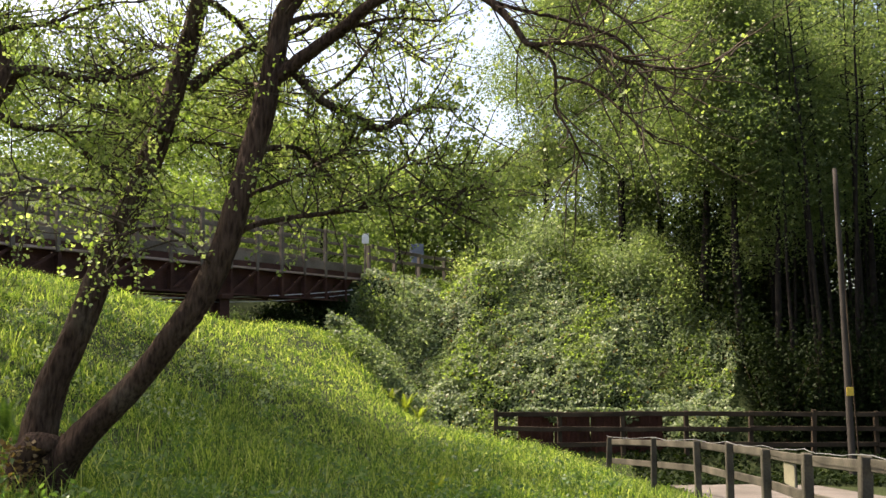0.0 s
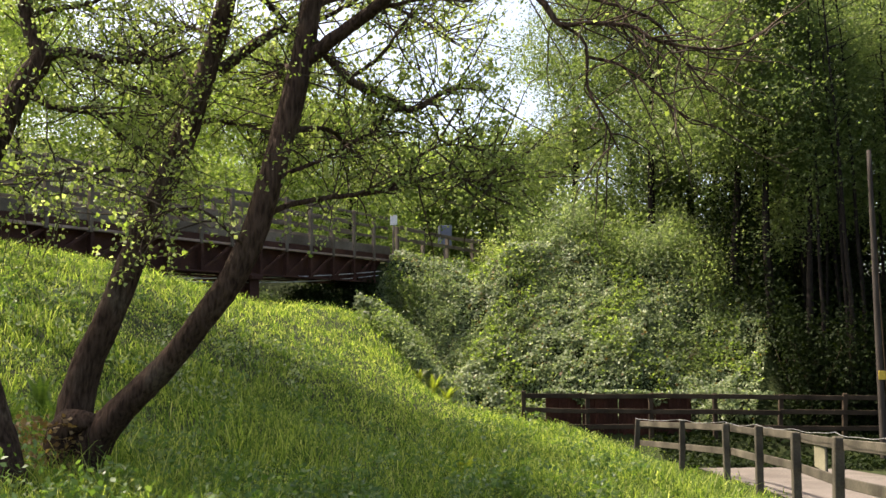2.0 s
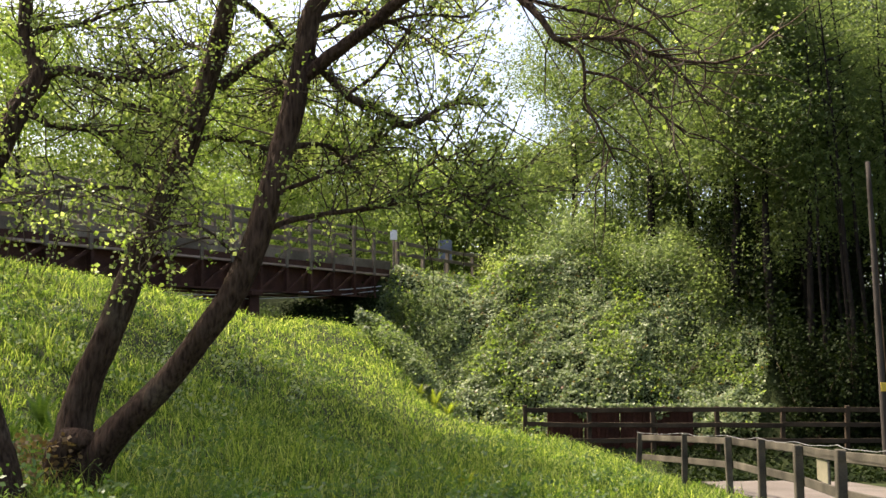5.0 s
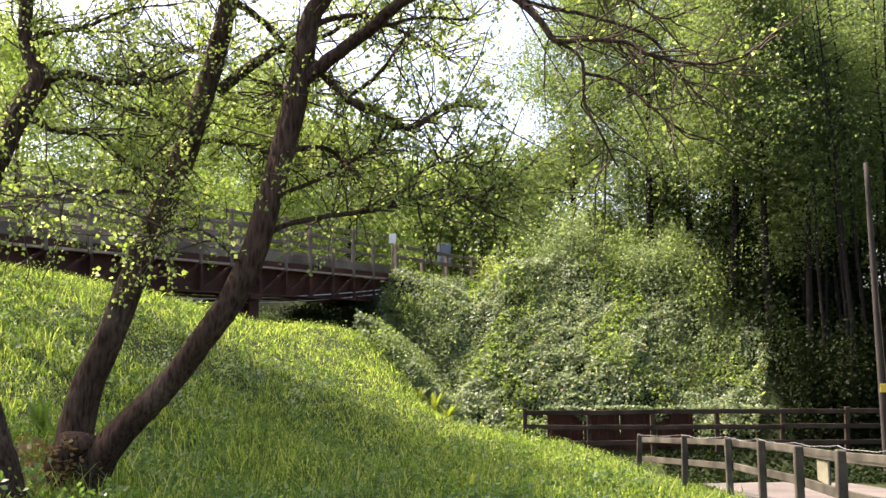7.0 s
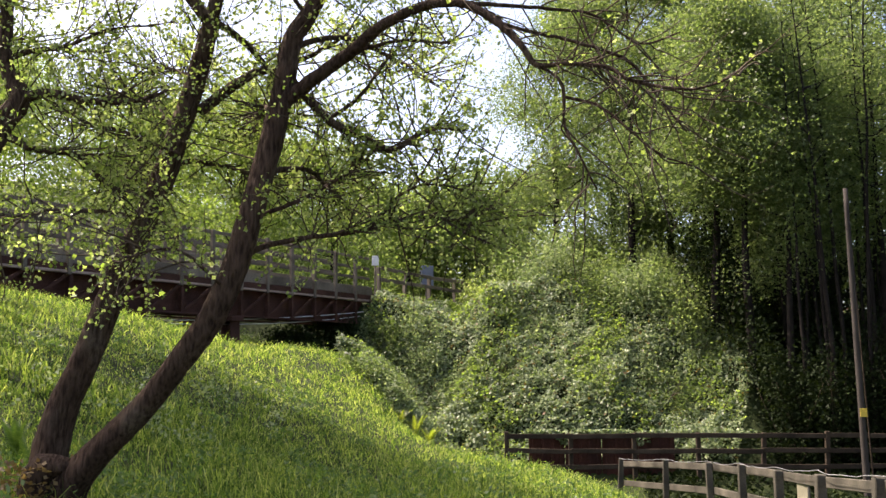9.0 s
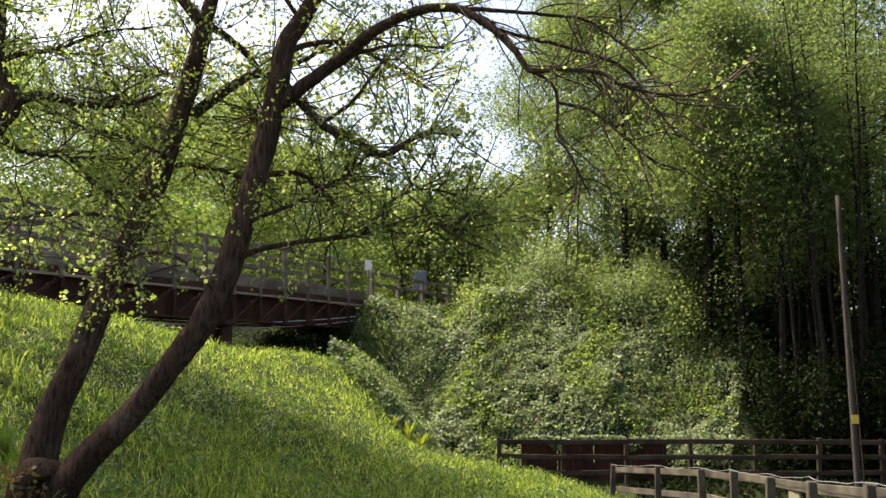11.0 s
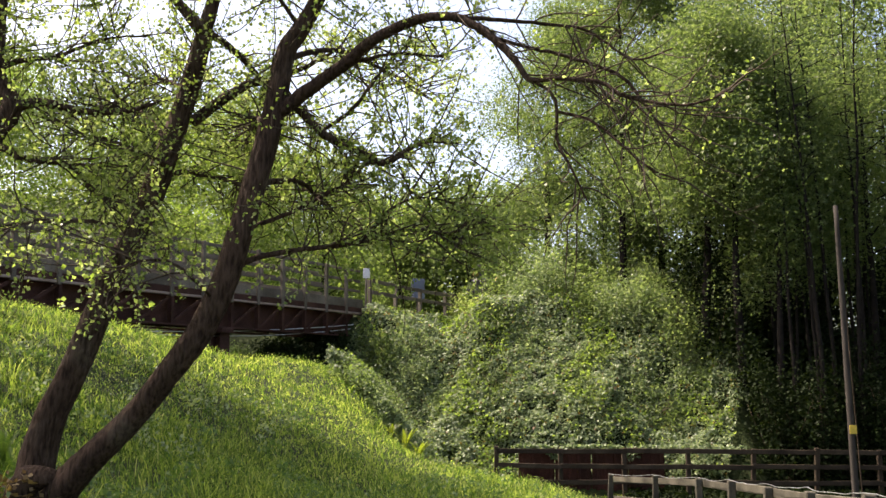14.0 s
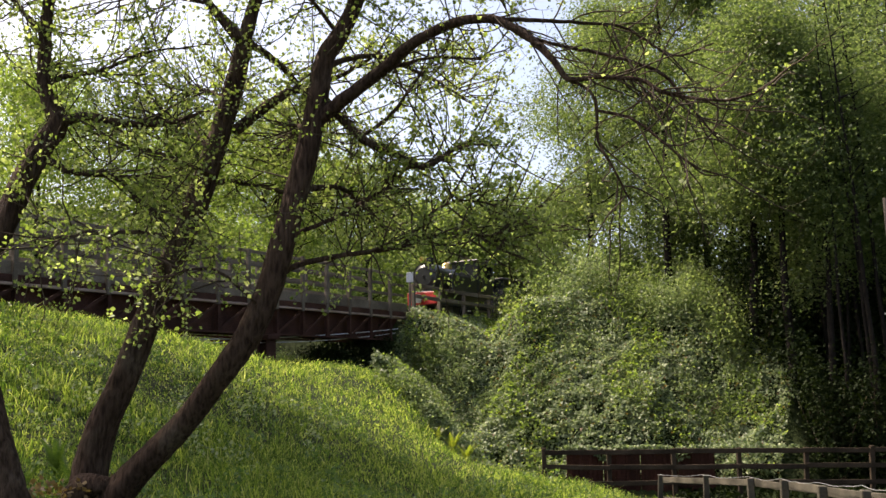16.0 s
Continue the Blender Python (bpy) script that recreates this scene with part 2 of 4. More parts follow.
def leaf_mesh(name, at, size, mat, up=0.35, width=0.42, droop=0.0, face=(0, 0, 0), far=False):
    """Folded four-cornered leaves at the given places; far ones have three corners."""
    n = len(at)
    size = np.broadcast_to(size, n)[:, None] * rng.uniform(0.65, 1.3, (n, 1))
    nrm = rng.normal(size=(n, 3))
    nrm[:, 2] += up * 2
    nrm += np.asarray(face, float)
    nrm /= np.linalg.norm(nrm, axis=1)[:, None]
    d = np.cross(nrm, rng.normal(size=(n, 3)))
    d[:, 2] -= droop
    d /= np.linalg.norm(d, axis=1)[:, None] + 1e-9
    s = np.cross(d, nrm)
    if far:
        v = np.stack([at - s * size * width, at + s * size * width, at + d * size], 1).reshape(-1, 3)
        return raw_mesh(name, v, [np.arange(3 * n).reshape(-1, 3)], mat)
    mid = at + d * size * 0.42
    v = np.stack([at, mid + s * size * width + nrm * size * 0.12, at + d * size, mid - s * size * width + nrm * size * 0.12], 1).reshape(-1, 3)
    q = np.arange(4 * n).reshape(-1, 4)
    return raw_mesh(name, v, [q], mat)


def smooth(a, b, x):
    u = np.clip((np.asarray(x, float) - a) / (b - a), 0, 1)
    return u * u * (3 - 2 * u)


# ---------------------------------------------------------------- plan: railway line and ground
BR0 = np.array([-9.31, 20.0, 4.22])              # top flange of the bridge, near face
BR_DIR = np.array([6.29, 13.0]) / math.hypot(6.29, 13.0)
BR_RIGHT = np.array([BR_DIR[1], -BR_DIR[0]])
BR_LEN, BR_GRADE, BR_W = 14.7, 0.0305, 1.6
LINE0 = BR0[:2] - BR_RIGHT * BR_W / 2            # centre line of the track
BEND = LINE0 + BR_DIR * BR_LEN
RADIUS = 30.0
HUB = BEND + BR_RIGHT * RADIUS
RAIL_Z = BR0[2] + BR_GRADE * BR_LEN + 0.42


def line_at(s):
    """Place and heading of the track s metres from the bridge's origin."""
    if s <= BR_LEN:
        p = LINE0 + BR_DIR * s
        d = BR_DIR
        z = BR0[2] + 0.42 + BR_GRADE * s
    else:
        a = (s - BR_LEN) / RADIUS
        d = BR_DIR * math.cos(a) + BR_RIGHT * math.sin(a)
        p = HUB - (BR_RIGHT * math.cos(a) - BR_DIR * math.sin(a)) * RADIUS
        z = RAIL_Z
    return p[0], p[1], z, math.degrees(math.atan2(d[1], d[0]))


def along(x, y):
    """Distance to the right of the track, and along it."""
    dx, dy = x - BEND[0], y - BEND[1]
    s0 = dx * BR_DIR[0] + dy * BR_DIR[1]
    q0 = dx * BR_RIGHT[0] + dy * BR_RIGHT[1]
    hx, hy = x - HUB[0], y - HUB[1]
    q1 = RADIUS - np.hypot(hx, hy)
    return np.where(s0 > 0, q1, q0), s0


def ground(x, y):
    x, y = np.asarray(x, float), np.asarray(y, float)
    z = 0.015 * np.clip(y, -12, 26)
    left = np.logaddexp(0, (-x - 0.3) * 2.4) / 2.4
    k = 0.13 + 0.47 * smooth(8, 21, y)
    cap = 3.4 - 1.0 * smooth(18, 23.5, y)
    z = z + cap * np.tanh(k * left / cap) + 0.14 * np.logaddexp(0, -x - 9.5) + 0.17 * np.logaddexp(0, y - 40) * smooth(-1, -8, x)
    z = z + 0.05 * np.sin(x * 1.3 + y * 0.7) * np.sin(y * 0.9 - x * 0.4) * smooth(3, 8, y)
    z = z + 0.6 * smooth(18.5, 26, y) * smooth(-0.7, -2.7, x) * (1 - 0.75 * smooth(-3.6, -5.6, x)) * smooth(33, 28, y)
    z = z + 0.16 * smooth(-4.2, -6.5, x) * smooth(10, 14, y) * smooth(24, 19, y)
    low = -0.55 - 0.055 * np.clip(y - 11.8, -12, 14) + 0.42 * smooth(25.6, 26.8, y)
    w = np.maximum(1 - (1 - smooth(1.8, 4.6, x)) * (1 - 0.3 * smooth(0.3, 2.2, x)), smooth(19.4, 23.2, y) * smooth(-2.0, 1.6, x))
    z = z + (low - z) * w
    q, s = along(x, y)
    bank = RAIL_Z - 0.22 - 0.66 * np.maximum(q - 1.1, 0) - 1.1 * np.maximum(0.1 - s, 0)
    bank = bank + 0.05 * np.clip(-q - 1.5, 0, 60)
    bank = np.where(s < -9, -5.0, bank)
    mound = -1.0 + 1.05 * (y - 27.5) + 0.35 * np.sin(x * 1.1 + 0.5) * np.sin(y * 0.8)
    crest = 4.85 - 0.2 * np.clip(x - 3, 0, 9) + 0.28 * np.sin(x * 1.9 + 1) + 0.18 * np.sin(x * 3.7)
    mound = np.minimum(mound, crest) * smooth(12.2, 8.8, x) * smooth(-1.6, 1.5, x) - 6 * (1 - smooth(12.2, 8.8, x) * smooth(-2.6, -0.6, x))
    mound = np.where(q > 1.2, mound, -9)
    wood = np.minimum(-1.0 + 0.62 * (y - 29.2), 4.6) * smooth(8.5, 12, x) - 6 * (1 - smooth(8.5, 12, x))
    # bank and mound run into one another
    top = np.maximum(bank, mound)
    top = top + smooth(1.2, 3.5, q) * (np.logaddexp(1.5 * mound, 1.5 * bank) / 1.5 - top)
    z = np.maximum(np.maximum(z, top), np.where((q > 1.2) & (s > 0), wood, -9))
    return z


# ---------------------------------------------------------------- ground
def build_ground():
    u = np.linspace(-1, 1, 190)
    gx = 30 * u + 470 * u ** 7
    w = np.linspace(-0.62, 1, 210)
    gy = 12 + 44 * w + 440 * np.sign(w) * np.abs(w) ** 8
    X, Y = np.meshgrid(gx, gy)
    Z = ground(X, Y)
    n, k = X.shape
    i, j = np.meshgrid(np.arange(n - 1), np.arange(k - 1), indexing="ij")
    q = np.stack([i * k + j, i * k + j + 1, (i + 1) * k + j + 1, (i + 1) * k + j], -1).reshape(-1, 4)
    ob = put("ground", raw_mesh("ground", np.stack([X, Y, Z], -1).reshape(-1, 3), [q], SOIL, True))
    tagged(ob, "uneven grassy earth bank falling to a path", "ground", kind="structure")


def build_path():
    ys = np.linspace(-14, 23.2, 88)
    a = 4.72 + 0.09 * np.clip(ys - 11.8, -8, 6) + 0.06 * np.sin(ys * 0.6)
    b = a + 3.6 + 0.15 * np.sin(ys * 0.4 + 1)
    v = []
    for f in np.linspace(0, 1, 9):
        x = a + (b - a) * f
        v.append(np.stack([x, ys, ground(x, ys) + 0.02 + 0.03 * np.sin(np.pi * f)], -1))
    v = np.array(v).transpose(1, 0, 2)
    n, k = v.shape[:2]
    i, j = np.meshgrid(np.arange(n - 1), np.arange(k - 1), indexing="ij")
    q = np.stack([i * k + j, i * k + j + 1, (i + 1) * k + j + 1, (i + 1) * k + j], -1).reshape(-1, 4)
    tagged(put("pavement", raw_mesh("pavement", v.reshape(-1, 3), [q], GRAVEL, True)), "pale gravel footpath below the grass bank", "path", kind="structure")


build_ground()
build_path()


# ---------------------------------------------------------------- bridge
def build_bridge():
    z_turn = math.degrees(math.atan2(BR_DIR[1], BR_DIR[0]))
    br = new("railway_bridge")
    br.matrix_basis = pose(*BR0, 0, -math.degrees(math.atan(BR_GRADE)), z_turn)
    tagged(br, "rust-brown steel girder railway bridge with grey timber railings", "bridge")
    s0, s1, gauge = -8.5, BR_LEN, BR_W
    for side, y in ((0, 0.0), (1, gauge)):
        o = 1 if side == 0 else -1
        # top flange: pale on the near girder, rust brown on the far one
        part("top_flange", boxed(s0, s1, y - 0.07, y + 0.07, -0.06, 0.0, bevel=0.006), FLANGE if side == 0 else RUST, br, "steel flange, pale on the near girder")
        part("bottom_flange", boxed(s0, s1, y - 0.07, y + 0.07, -0.84, -0.79, bevel=0.006), RUST, br)
        part("web_plate", boxed(s0, s1, y + o * 0.24 - 0.008, y + o * 0.24 + 0.008, -0.79, -0.06), RUST, br)
        s = s0 + 0.3
        up = True
        while s < s1 - 0.2:
            part("stiffener", boxed(s - 0.05, s + 0.05, y + min(0, -o * 0.03), y + max(0, o * 0.10) - 0.02 * (o < 0), -0.79, -0.06), RUST, br)
            if s + 1.22 < s1:
                za, zb = (-0.76, -0.09) if up else (-0.09, -0.76)
                part("diagonal_brace", beam(bmesh.new(), (s + 0.05, y + o * 0.03, za), (s + 1.17, y + o * 0.03, zb), 0.05, 0.075), RUST, br)
            up = True
            s += 1.22
        part("edge_beam", boxed(s0, s1, y - 0.05, y + 0.05, 0.004, 0.16, bevel=0.008), RUST, br)
        s = s0 + 0.2
        k = 0
        while s < s1 + 0.05:
            dy = rng.uniform(-0.01, 0.01)
            part("railing_post", boxed(s - 0.055, s + 0.055, y - o * 0.05 - 0.05 + dy, y - o * 0.05 + 0.05 + dy, -0.10, 1.50 + rng.uniform(-0.02, 0.03), bevel=0.008), GREYWOOD, br)
            if s + 1.22 < s1 + 0.3:
                part("kick_board", boxed(s + 0.06, s + 1.16, y - 0.025, y + 0.025, 0.17, 0.45 + rng.uniform(-0.01, 0.01), bevel=0.006), GREYWOOD, br)
            s += 1.22
            k += 1
        for z in (0.74, 1.08, 1.44):
            part("handrail", boxed(s0, s1, y + o * 0.004, y + o * 0.045, z - 0.045, z + 0.045, bevel=0.006), GREYWOOD, br)
    s = s0
    while s < s1 - 0.2:
        part("deck_plank", boxed(s, s + 0.21, 0.08, gauge - 0.08, 0.17, 0.22 + rng.uniform(0, 0.008)), OLDWOOD, br)
        s += 0.23
    for y in (gauge / 2 - 0.19, gauge / 2 + 0.19):
        part("rail", boxed(s0, s1, y - 0.02, y + 0.02, 0.226, 0.30), STEEL, br)
    for y in (0.02, gauge - 0.02):
        c = bmesh.new()
        box(c, 7.0, 7.4, y - 0.17, y - 0.14, -2.6, -0.85)
        box(c, 7.0, 7.4, y + 0.14, y + 0.17, -2.6, -0.85)
        box(c, 7.185, 7.215, y - 0.139, y + 0.139, -2.6, -0.85)
        part("pier_column", c, RUST, br, "rust-brown steel pier column")
    part("pier_cap", boxed(6.95, 7.45, -0.25, gauge + 0.25, -0.97, -0.845, bevel=0.01), RUST, br)
    part("abutment", boxed(s1 - 0.15, s1 + 0.5, -0.35, gauge + 0.35, -3.2, -0.02, bevel=0.02), BRICK, br, "dark brown masonry abutment")
    return br


build_bridge()


def build_cable(name, a, b, sag, r, mat, label):
    a, b = np.array(a), np.array(b)
    u = np.linspace(0, 1, 14)[:, None]
    p = a + (b - a) * u
    p[:, 2] -= sag * 4 * (u * (1 - u))[:, 0]
    t = Tubes()
    t.add(np.hstack([p, np.full((14, 1), r)]), 6)
    tagged(put(name, t.mesh(name, mat)), label, "cable")


build_cable("bridge_cable", (-7.4, 24.3, 3.35), (-2.5, 34.0, 4.40), 0.10, 0.014, CABLE, "pale grey cable slung below the bridge girder")
build_cable("bridge_cable", (-7.3, 24.3, 3.27), (-2.5, 34.1, 4.30), 0.16, 0.011, CABLE, "thin grey cable slung below the bridge girder")


# ---------------------------------------------------------------- track beyond the bridge
def build_track():
    tr = tagged(new("railway_track"), "narrow railway track on timber sleepers along the embankment", "railway track")
    t = Tubes()
    for off in (-0.19, 0.19):
        rows = []
        for s in np.arange(BR_LEN + 0.5, 52, 0.8):
            x, y, z, h = line_at(s)
            rows.append((x + off * math.sin(radians(h)), y - off * math.cos(radians(h)), z - 0.10, 0.025))
        one = Tubes()
        one.add(np.array(rows), 6)
        put("rail", one.mesh("rail", STEEL), tr)
    me = bpy.data.meshes.new("sleeper")
    bm = boxed(-0.09, 0.09, -0.5, 0.5, -0.16, -0.12, bevel=0.01)
    bm.to_mesh(me)
    bm.free()
    me.materials.append(OLDWOOD)
    for s in np.arange(BR_LEN + 0.7, 40, 0.5):
        x, y, z, h = line_at(s)
        put("sleeper", me, tr, m=pose(x, y, z, 0, 0, h))


build_track()


# ---------------------------------------------------------------- fences
def build_fence(posts, height, rails, label, mat, post_w=0.12, lean=1.5):
    f = tagged(new("timber_fence"), label, "fence")
    tops = []
    for x, y in posts:
        z = float(ground(x, y))
        h = height + rng.uniform(-0.03, 0.03)
        b = bmesh.new()
        box(b, -post_w / 2, post_w / 2, -post_w / 2, post_w / 2, -0.25, h, bevel=0.012)
        turn = math.degrees(math.atan2(posts[1][1] - posts[0][1], posts[1][0] - posts[0][0]))
        part("fence_post", b, mat, f, m=pose(x, y, z, rng.normal() * lean, rng.normal() * lean, turn))
        tops.append(Vector((x, y, z)))
    for a, c in zip(tops[:-1], tops[1:]):
        n = Vector((c.y - a.y, a.x - c.x, 0)).normalized() * (post_w / 2 + 0.022)
        for r in rails:
            j = [Vector((0, 0, r * height + rng.uniform(-0.02, 0.02))) for _ in range(2)]
            part("fence_rail", beam(bmesh.new(), a + n + j[0], c + n + j[1], 0.04, 0.13, 0.008), mat, f)
    return f, tops


near_posts = [(3.75, 4.9), (3.95, 7.3), (4.13, 9.75), (4.33, 11.8), (4.64, 14.2), (4.85, 16.7), (4.91, 19.0), (4.52, 21.2), (3.9, 23.4)]
near_fence, near_tops = build_fence(near_posts, 1.15, (0.90, 0.52), "weathered post and rail timber fence beside the footpath", WOOD)
far_posts = [(1.45 + 1.75 * k, 27.0) for k in range(9)]
far_fence, far_tops = build_fence(far_posts, 1.32, (0.93, 0.62, 0.30), "dark old timber post and rail fence below the ivy bank", OLDWOOD)
top_posts = []
for s in np.arange(BR_LEN + 0.3, BR_LEN + 14, 1.75):
    x, y, z, h = line_at(float(s))
    top_posts.append((x + 1.0 * math.sin(radians(h)), y - 1.0 * math.cos(radians(h))))
build_fence(top_posts, 1.0, (0.93, 0.55), "grey timber fence along the embankment top", GREYWOOD)


def build_wire():
    t = Tubes()
    rows = []
    for a, b in zip(near_tops[:-1], near_tops[1:]):
        for u in np.arange(0, 1, 0.12):
            p = a.lerp(b, u)
            rows.append((p.x - 0.03, p.y, p.z + 1.17 - 0.04 * math.sin(math.pi * u) + rng.normal() * 0.006, 0.005))
    t.add(np.array(rows), 5)
    tagged(put("fence_wire", t.mesh("fence_wire", WIRE)), "loose wavy wire along the fence post tops", "wire")


build_wire()


def build_notice():
    n = tagged(new("notice_board"), "small blank pale yellow board on the path fence", "notice board")
    n.matrix_basis = pose(4.60, 13.1, 0.20, 0, 0, 84)
    part("panel", boxed(-0.28, 0.28, -0.012, 0.012, -0.15, 0.15, bevel=0.004), BOARD, n)
    part("batten", boxed(-0.26, -0.22, -0.03, -0.013, -0.25, 0.17), WOOD, n)
    part("batten", boxed(0.22, 0.26, -0.03, -0.013, -0.25, 0.17), WOOD, n)


build_notice()


def build_sheets():
    s = tagged(new("retaining_panels"), "rusted red-brown steel retaining panels behind the fence", "retaining wall")
    for k in range(4):
        b = bmesh.new()
        x0 = 2.1 + k * 1.03
        box(b, x0, x0 + 1.0, 27.62, 27.66, -1.4, 0.34, bevel=0.006)
        for r in range(4):
            box(b, x0 + 0.1 + r * 0.25, x0 + 0.2 + r * 0.25, 27.58, 27.62, -1.4, 0.32, bevel=0.01)
        part("panel", b, SHEET, s)
    part("capping", boxed(2.0, 6.3, 27.56, 27.72, 0.345, 0.39, bevel=0.01), OLDWOOD, s)


build_sheets()


def build_pole():
    p = tagged(new("utility_pole"), "tall grey-brown timber utility pole with yellow plate", "utility pole")
    p.matrix_basis = pose(10.42, 25.0, float(ground(10.42, 25.0)), 0, 0, 0)
    t = Tubes()
    rows = np.array([(-0.02 * k / 8 * 4, 0, k, 0.092 - 0.004 * k) for k in np.linspace(-0.3, 8.1, 12)])
    t.add(rows, 14)
    put("shaft", t.mesh("shaft", POLE), p)
    part("warning_plate", boxed(-0.105, 0.075, -0.112, -0.098, 2.16, 2.38, bevel=0.004), YELLOW, p, "yellow warning plate")
    t = Tubes()
    t.add(np.array([(0.23 - 0.03 * k, 0.1, k, 0.02) for k in np.linspace(0, 6.5, 6)]), 6)
    put("cable_conduit", t.mesh("cable_conduit", OLDWOOD), p)


build_pole()


def build_trackside():
    s = tagged(new("trackside_sign"), "small white sign on a grey post by the bridge end", "sign")
    x, y = -2.95, 35.9
    z = float(ground(x, y))
    s.matrix_basis = pose(x, y, z, 0, 0, 8)
    part("sign_post", cyl(bmesh.new(), (0, 0, -0.2), (0, 0, 1.75), 0.04), GREYWOOD, s)
    part("sign_plate", boxed(-0.13, 0.13, -0.06, -0.042, 1.35, 1.72, bevel=0.004), WHITE, s, "white painted sign plate")
    c = tagged(new("signal_cabinet"), "blue-grey steel trackside cabinet on a post", "cabinet")
    x, y = -1.1, 39.2
    z = float(ground(x, y))
    c.matrix_basis = pose(x, y, z, 0, 0, 15)
    part("cabinet_body", boxed(-0.25, 0.25, -0.2, 0.2, 0.9, 1.75, bevel=0.02), BLUE, c)
    part("cabinet_leg", boxed(-0.06, 0.06, -0.06, 0.06, -0.2, 0.9), GREYWOOD, c)


build_trackside()


# ---------------------------------------------------------------- near trees
def grow(limbs, crown_density, leaf_size, twig_len, seed, from_share=0.25):
    """Twigs and leaves along the limbs. Returns twig tubes and leaf places."""
    global rng
    rng = np.random.default_rng(seed)
    twigs, spots = Tubes(), []
    for name, line, dens in limbs:
        length = np.linalg.norm(np.diff(line[:, :3], axis=0), axis=1).sum()
        bare = dens < 0.3
        count = int(length * crown_density * dens * (2.6 if bare else 1.0))
        for _ in range(count):
            u = from_share + (1 - from_share) * rng.random() ** 0.8
            k = min(int(u * (len(line) - 1)), len(line) - 2)
            p = line[k, :3].copy()
            d = line[k + 1, :3] - line[k, :3]
            d = d / (np.linalg.norm(d) + 1e-9) * 0.6 + rng.normal(size=3) * np.array([0.7, 0.7, 0.6])
            d /= np.linalg.norm(d)
            n = 7
            step = twig_len * rng.uniform(0.5, 1.3) / n
            thin = 0.85 if bare else 1.0
            rows = [(*p, min(0.007 * thin, line[k, 3] * 0.6))]
            for i in range(n):
                d = d + rng.normal(size=3) * 0.17 + np.array([0, 0, -0.03 if bare else 0.03])
                d /= np.linalg.norm(d)
                p = p + d * step
                rows.append((*p, 0.006 * thin * (1 - i / n) + 0.0016))
                if i > 0 and rng.random() < 0.55:
                    e = d + rng.normal(size=3) * 0.7
                    e /= np.linalg.norm(e)
                    sub = [(*p, 0.003)]
                    pp = p.copy()
                    for _2 in range(3):
                        e = e + rng.normal(size=3) * 0.25
                        pp = pp + e / np.linalg.norm(e) * step * 0.75
                        sub.append((*pp, 0.0018))
                        for _3 in range(rng.integers(2, 6) if not bare or rng.random() < 0.1 else 0):
                            spots.append(pp + rng.normal(size=3) * 0.025)
                    twigs.add(np.array(sub), 3)
                if i > 1:
                    for _3 in range(rng.integers(1, 3) if not bare or rng.random() < 0.1 else 0):
                        spots.append(p + rng.normal(size=3) * 0.03)
            twigs.add(np.array(rows), 4)
    return twigs, np.array(spots)


def build_near_tree(name, label, stems, limbs, seed, density, leaf_size=0.05, twig_len=0.75):
    tree = tagged(new(name), label, "tree")
    lines = []
    for rows, dens in stems:
        line = spline(rows, 0.07)
        t = Tubes()
        t.add(line, 24, 0.06)
        put("trunk", t.mesh("trunk", BARK), tree)
        if dens:
            lines.append(("trunk", line[int(len(line) * 0.35):], dens))
    for rows, dens in limbs:
        line = spline(rows, 0.06)
        line[1:-1, :3] += rng.normal(size=(len(line) - 2, 3)) * 0.0025
        t = Tubes()
        t.add(line, 9, 0.05)
        put("limb", t.mesh("limb", BARK), tree)
        if dens:
            lines.append(("limb", line, dens))
    twigs, spots = grow(lines, density, leaf_size, twig_len, seed)
    tagged(put("fine_branching", twigs.mesh("fine_branching", TWIG), tree), kind="stuff")
    put("crown", leaf_mesh("crown", spots, leaf_size, LEAF_SPRING, up=0.25), tree, "backlit yellow-green spring leaves")
    return tree


STEM_L = [(-3.42, 8.1, 0.25, 0.27), (-3.38, 8.1, 0.6, 0.2), (-3.37, 8.1, 0.92, 0.16), (-3.36, 8.1, 1.15, 0.145), (-3.28, 8.1, 1.47, 0.13), (-3.115, 8.1, 1.85, 0.118), (-2.94, 8.1, 2.32, 0.114), (-2.8, 8.1, 2.71, 0.107), (-2.6, 8.1, 3.15, 0.105), (-2.45, 8.1, 3.64, 0.1), (-2.32, 8.1, 4.09, 0.09), (-2.22, 8.1, 4.49, 0.083), (-2.12, 8.05, 4.84, 0.073)]
STEM_LA = [(-2.16, 8.0, 4.81, 0.06), (-2.29, 8.0, 4.97, 0.047), (-2.45, 8.0, 5.16, 0.033), (-2.58, 7.9, 5.47, 0.021), (-2.7, 7.8, 6.1, 0.008)]
STEM_LB = [(-2.14, 8.03, 4.78, 0.066), (-2.04, 8.0, 5.13, 0.056), (-1.97, 8.1, 5.49, 0.048), (-1.93, 8.1, 5.98, 0.036), (-1.85, 8.2, 7.0, 0.012)]
STEM_R = [(-3.34, 7.95, 0.25, 0.25), (-3.22, 7.93, 0.6, 0.18), (-3.1, 7.9, 0.84, 0.15), (-2.88, 7.8, 1.08, 0.118), (-2.45, 7.7, 1.5, 0.1), (-2.12, 7.6, 1.9, 0.1), (-1.93, 7.6, 2.17, 0.104), (-1.78, 7.6, 2.5, 0.105), (-1.69, 7.6, 2.8, 0.103), (-1.58, 7.6, 3.23, 0.098), (-1.48, 7.6, 3.65, 0.096), (-1.4, 7.6, 4.08, 0.089), (-1.34, 7.6, 4.46, 0.08), (-1.22, 7.6, 4.66, 0.072), (-1.08, 7.6, 4.95, 0.063), (-1.0, 7.6, 5.39, 0.054), (-0.8, 7.6, 6.6, 0.015)]
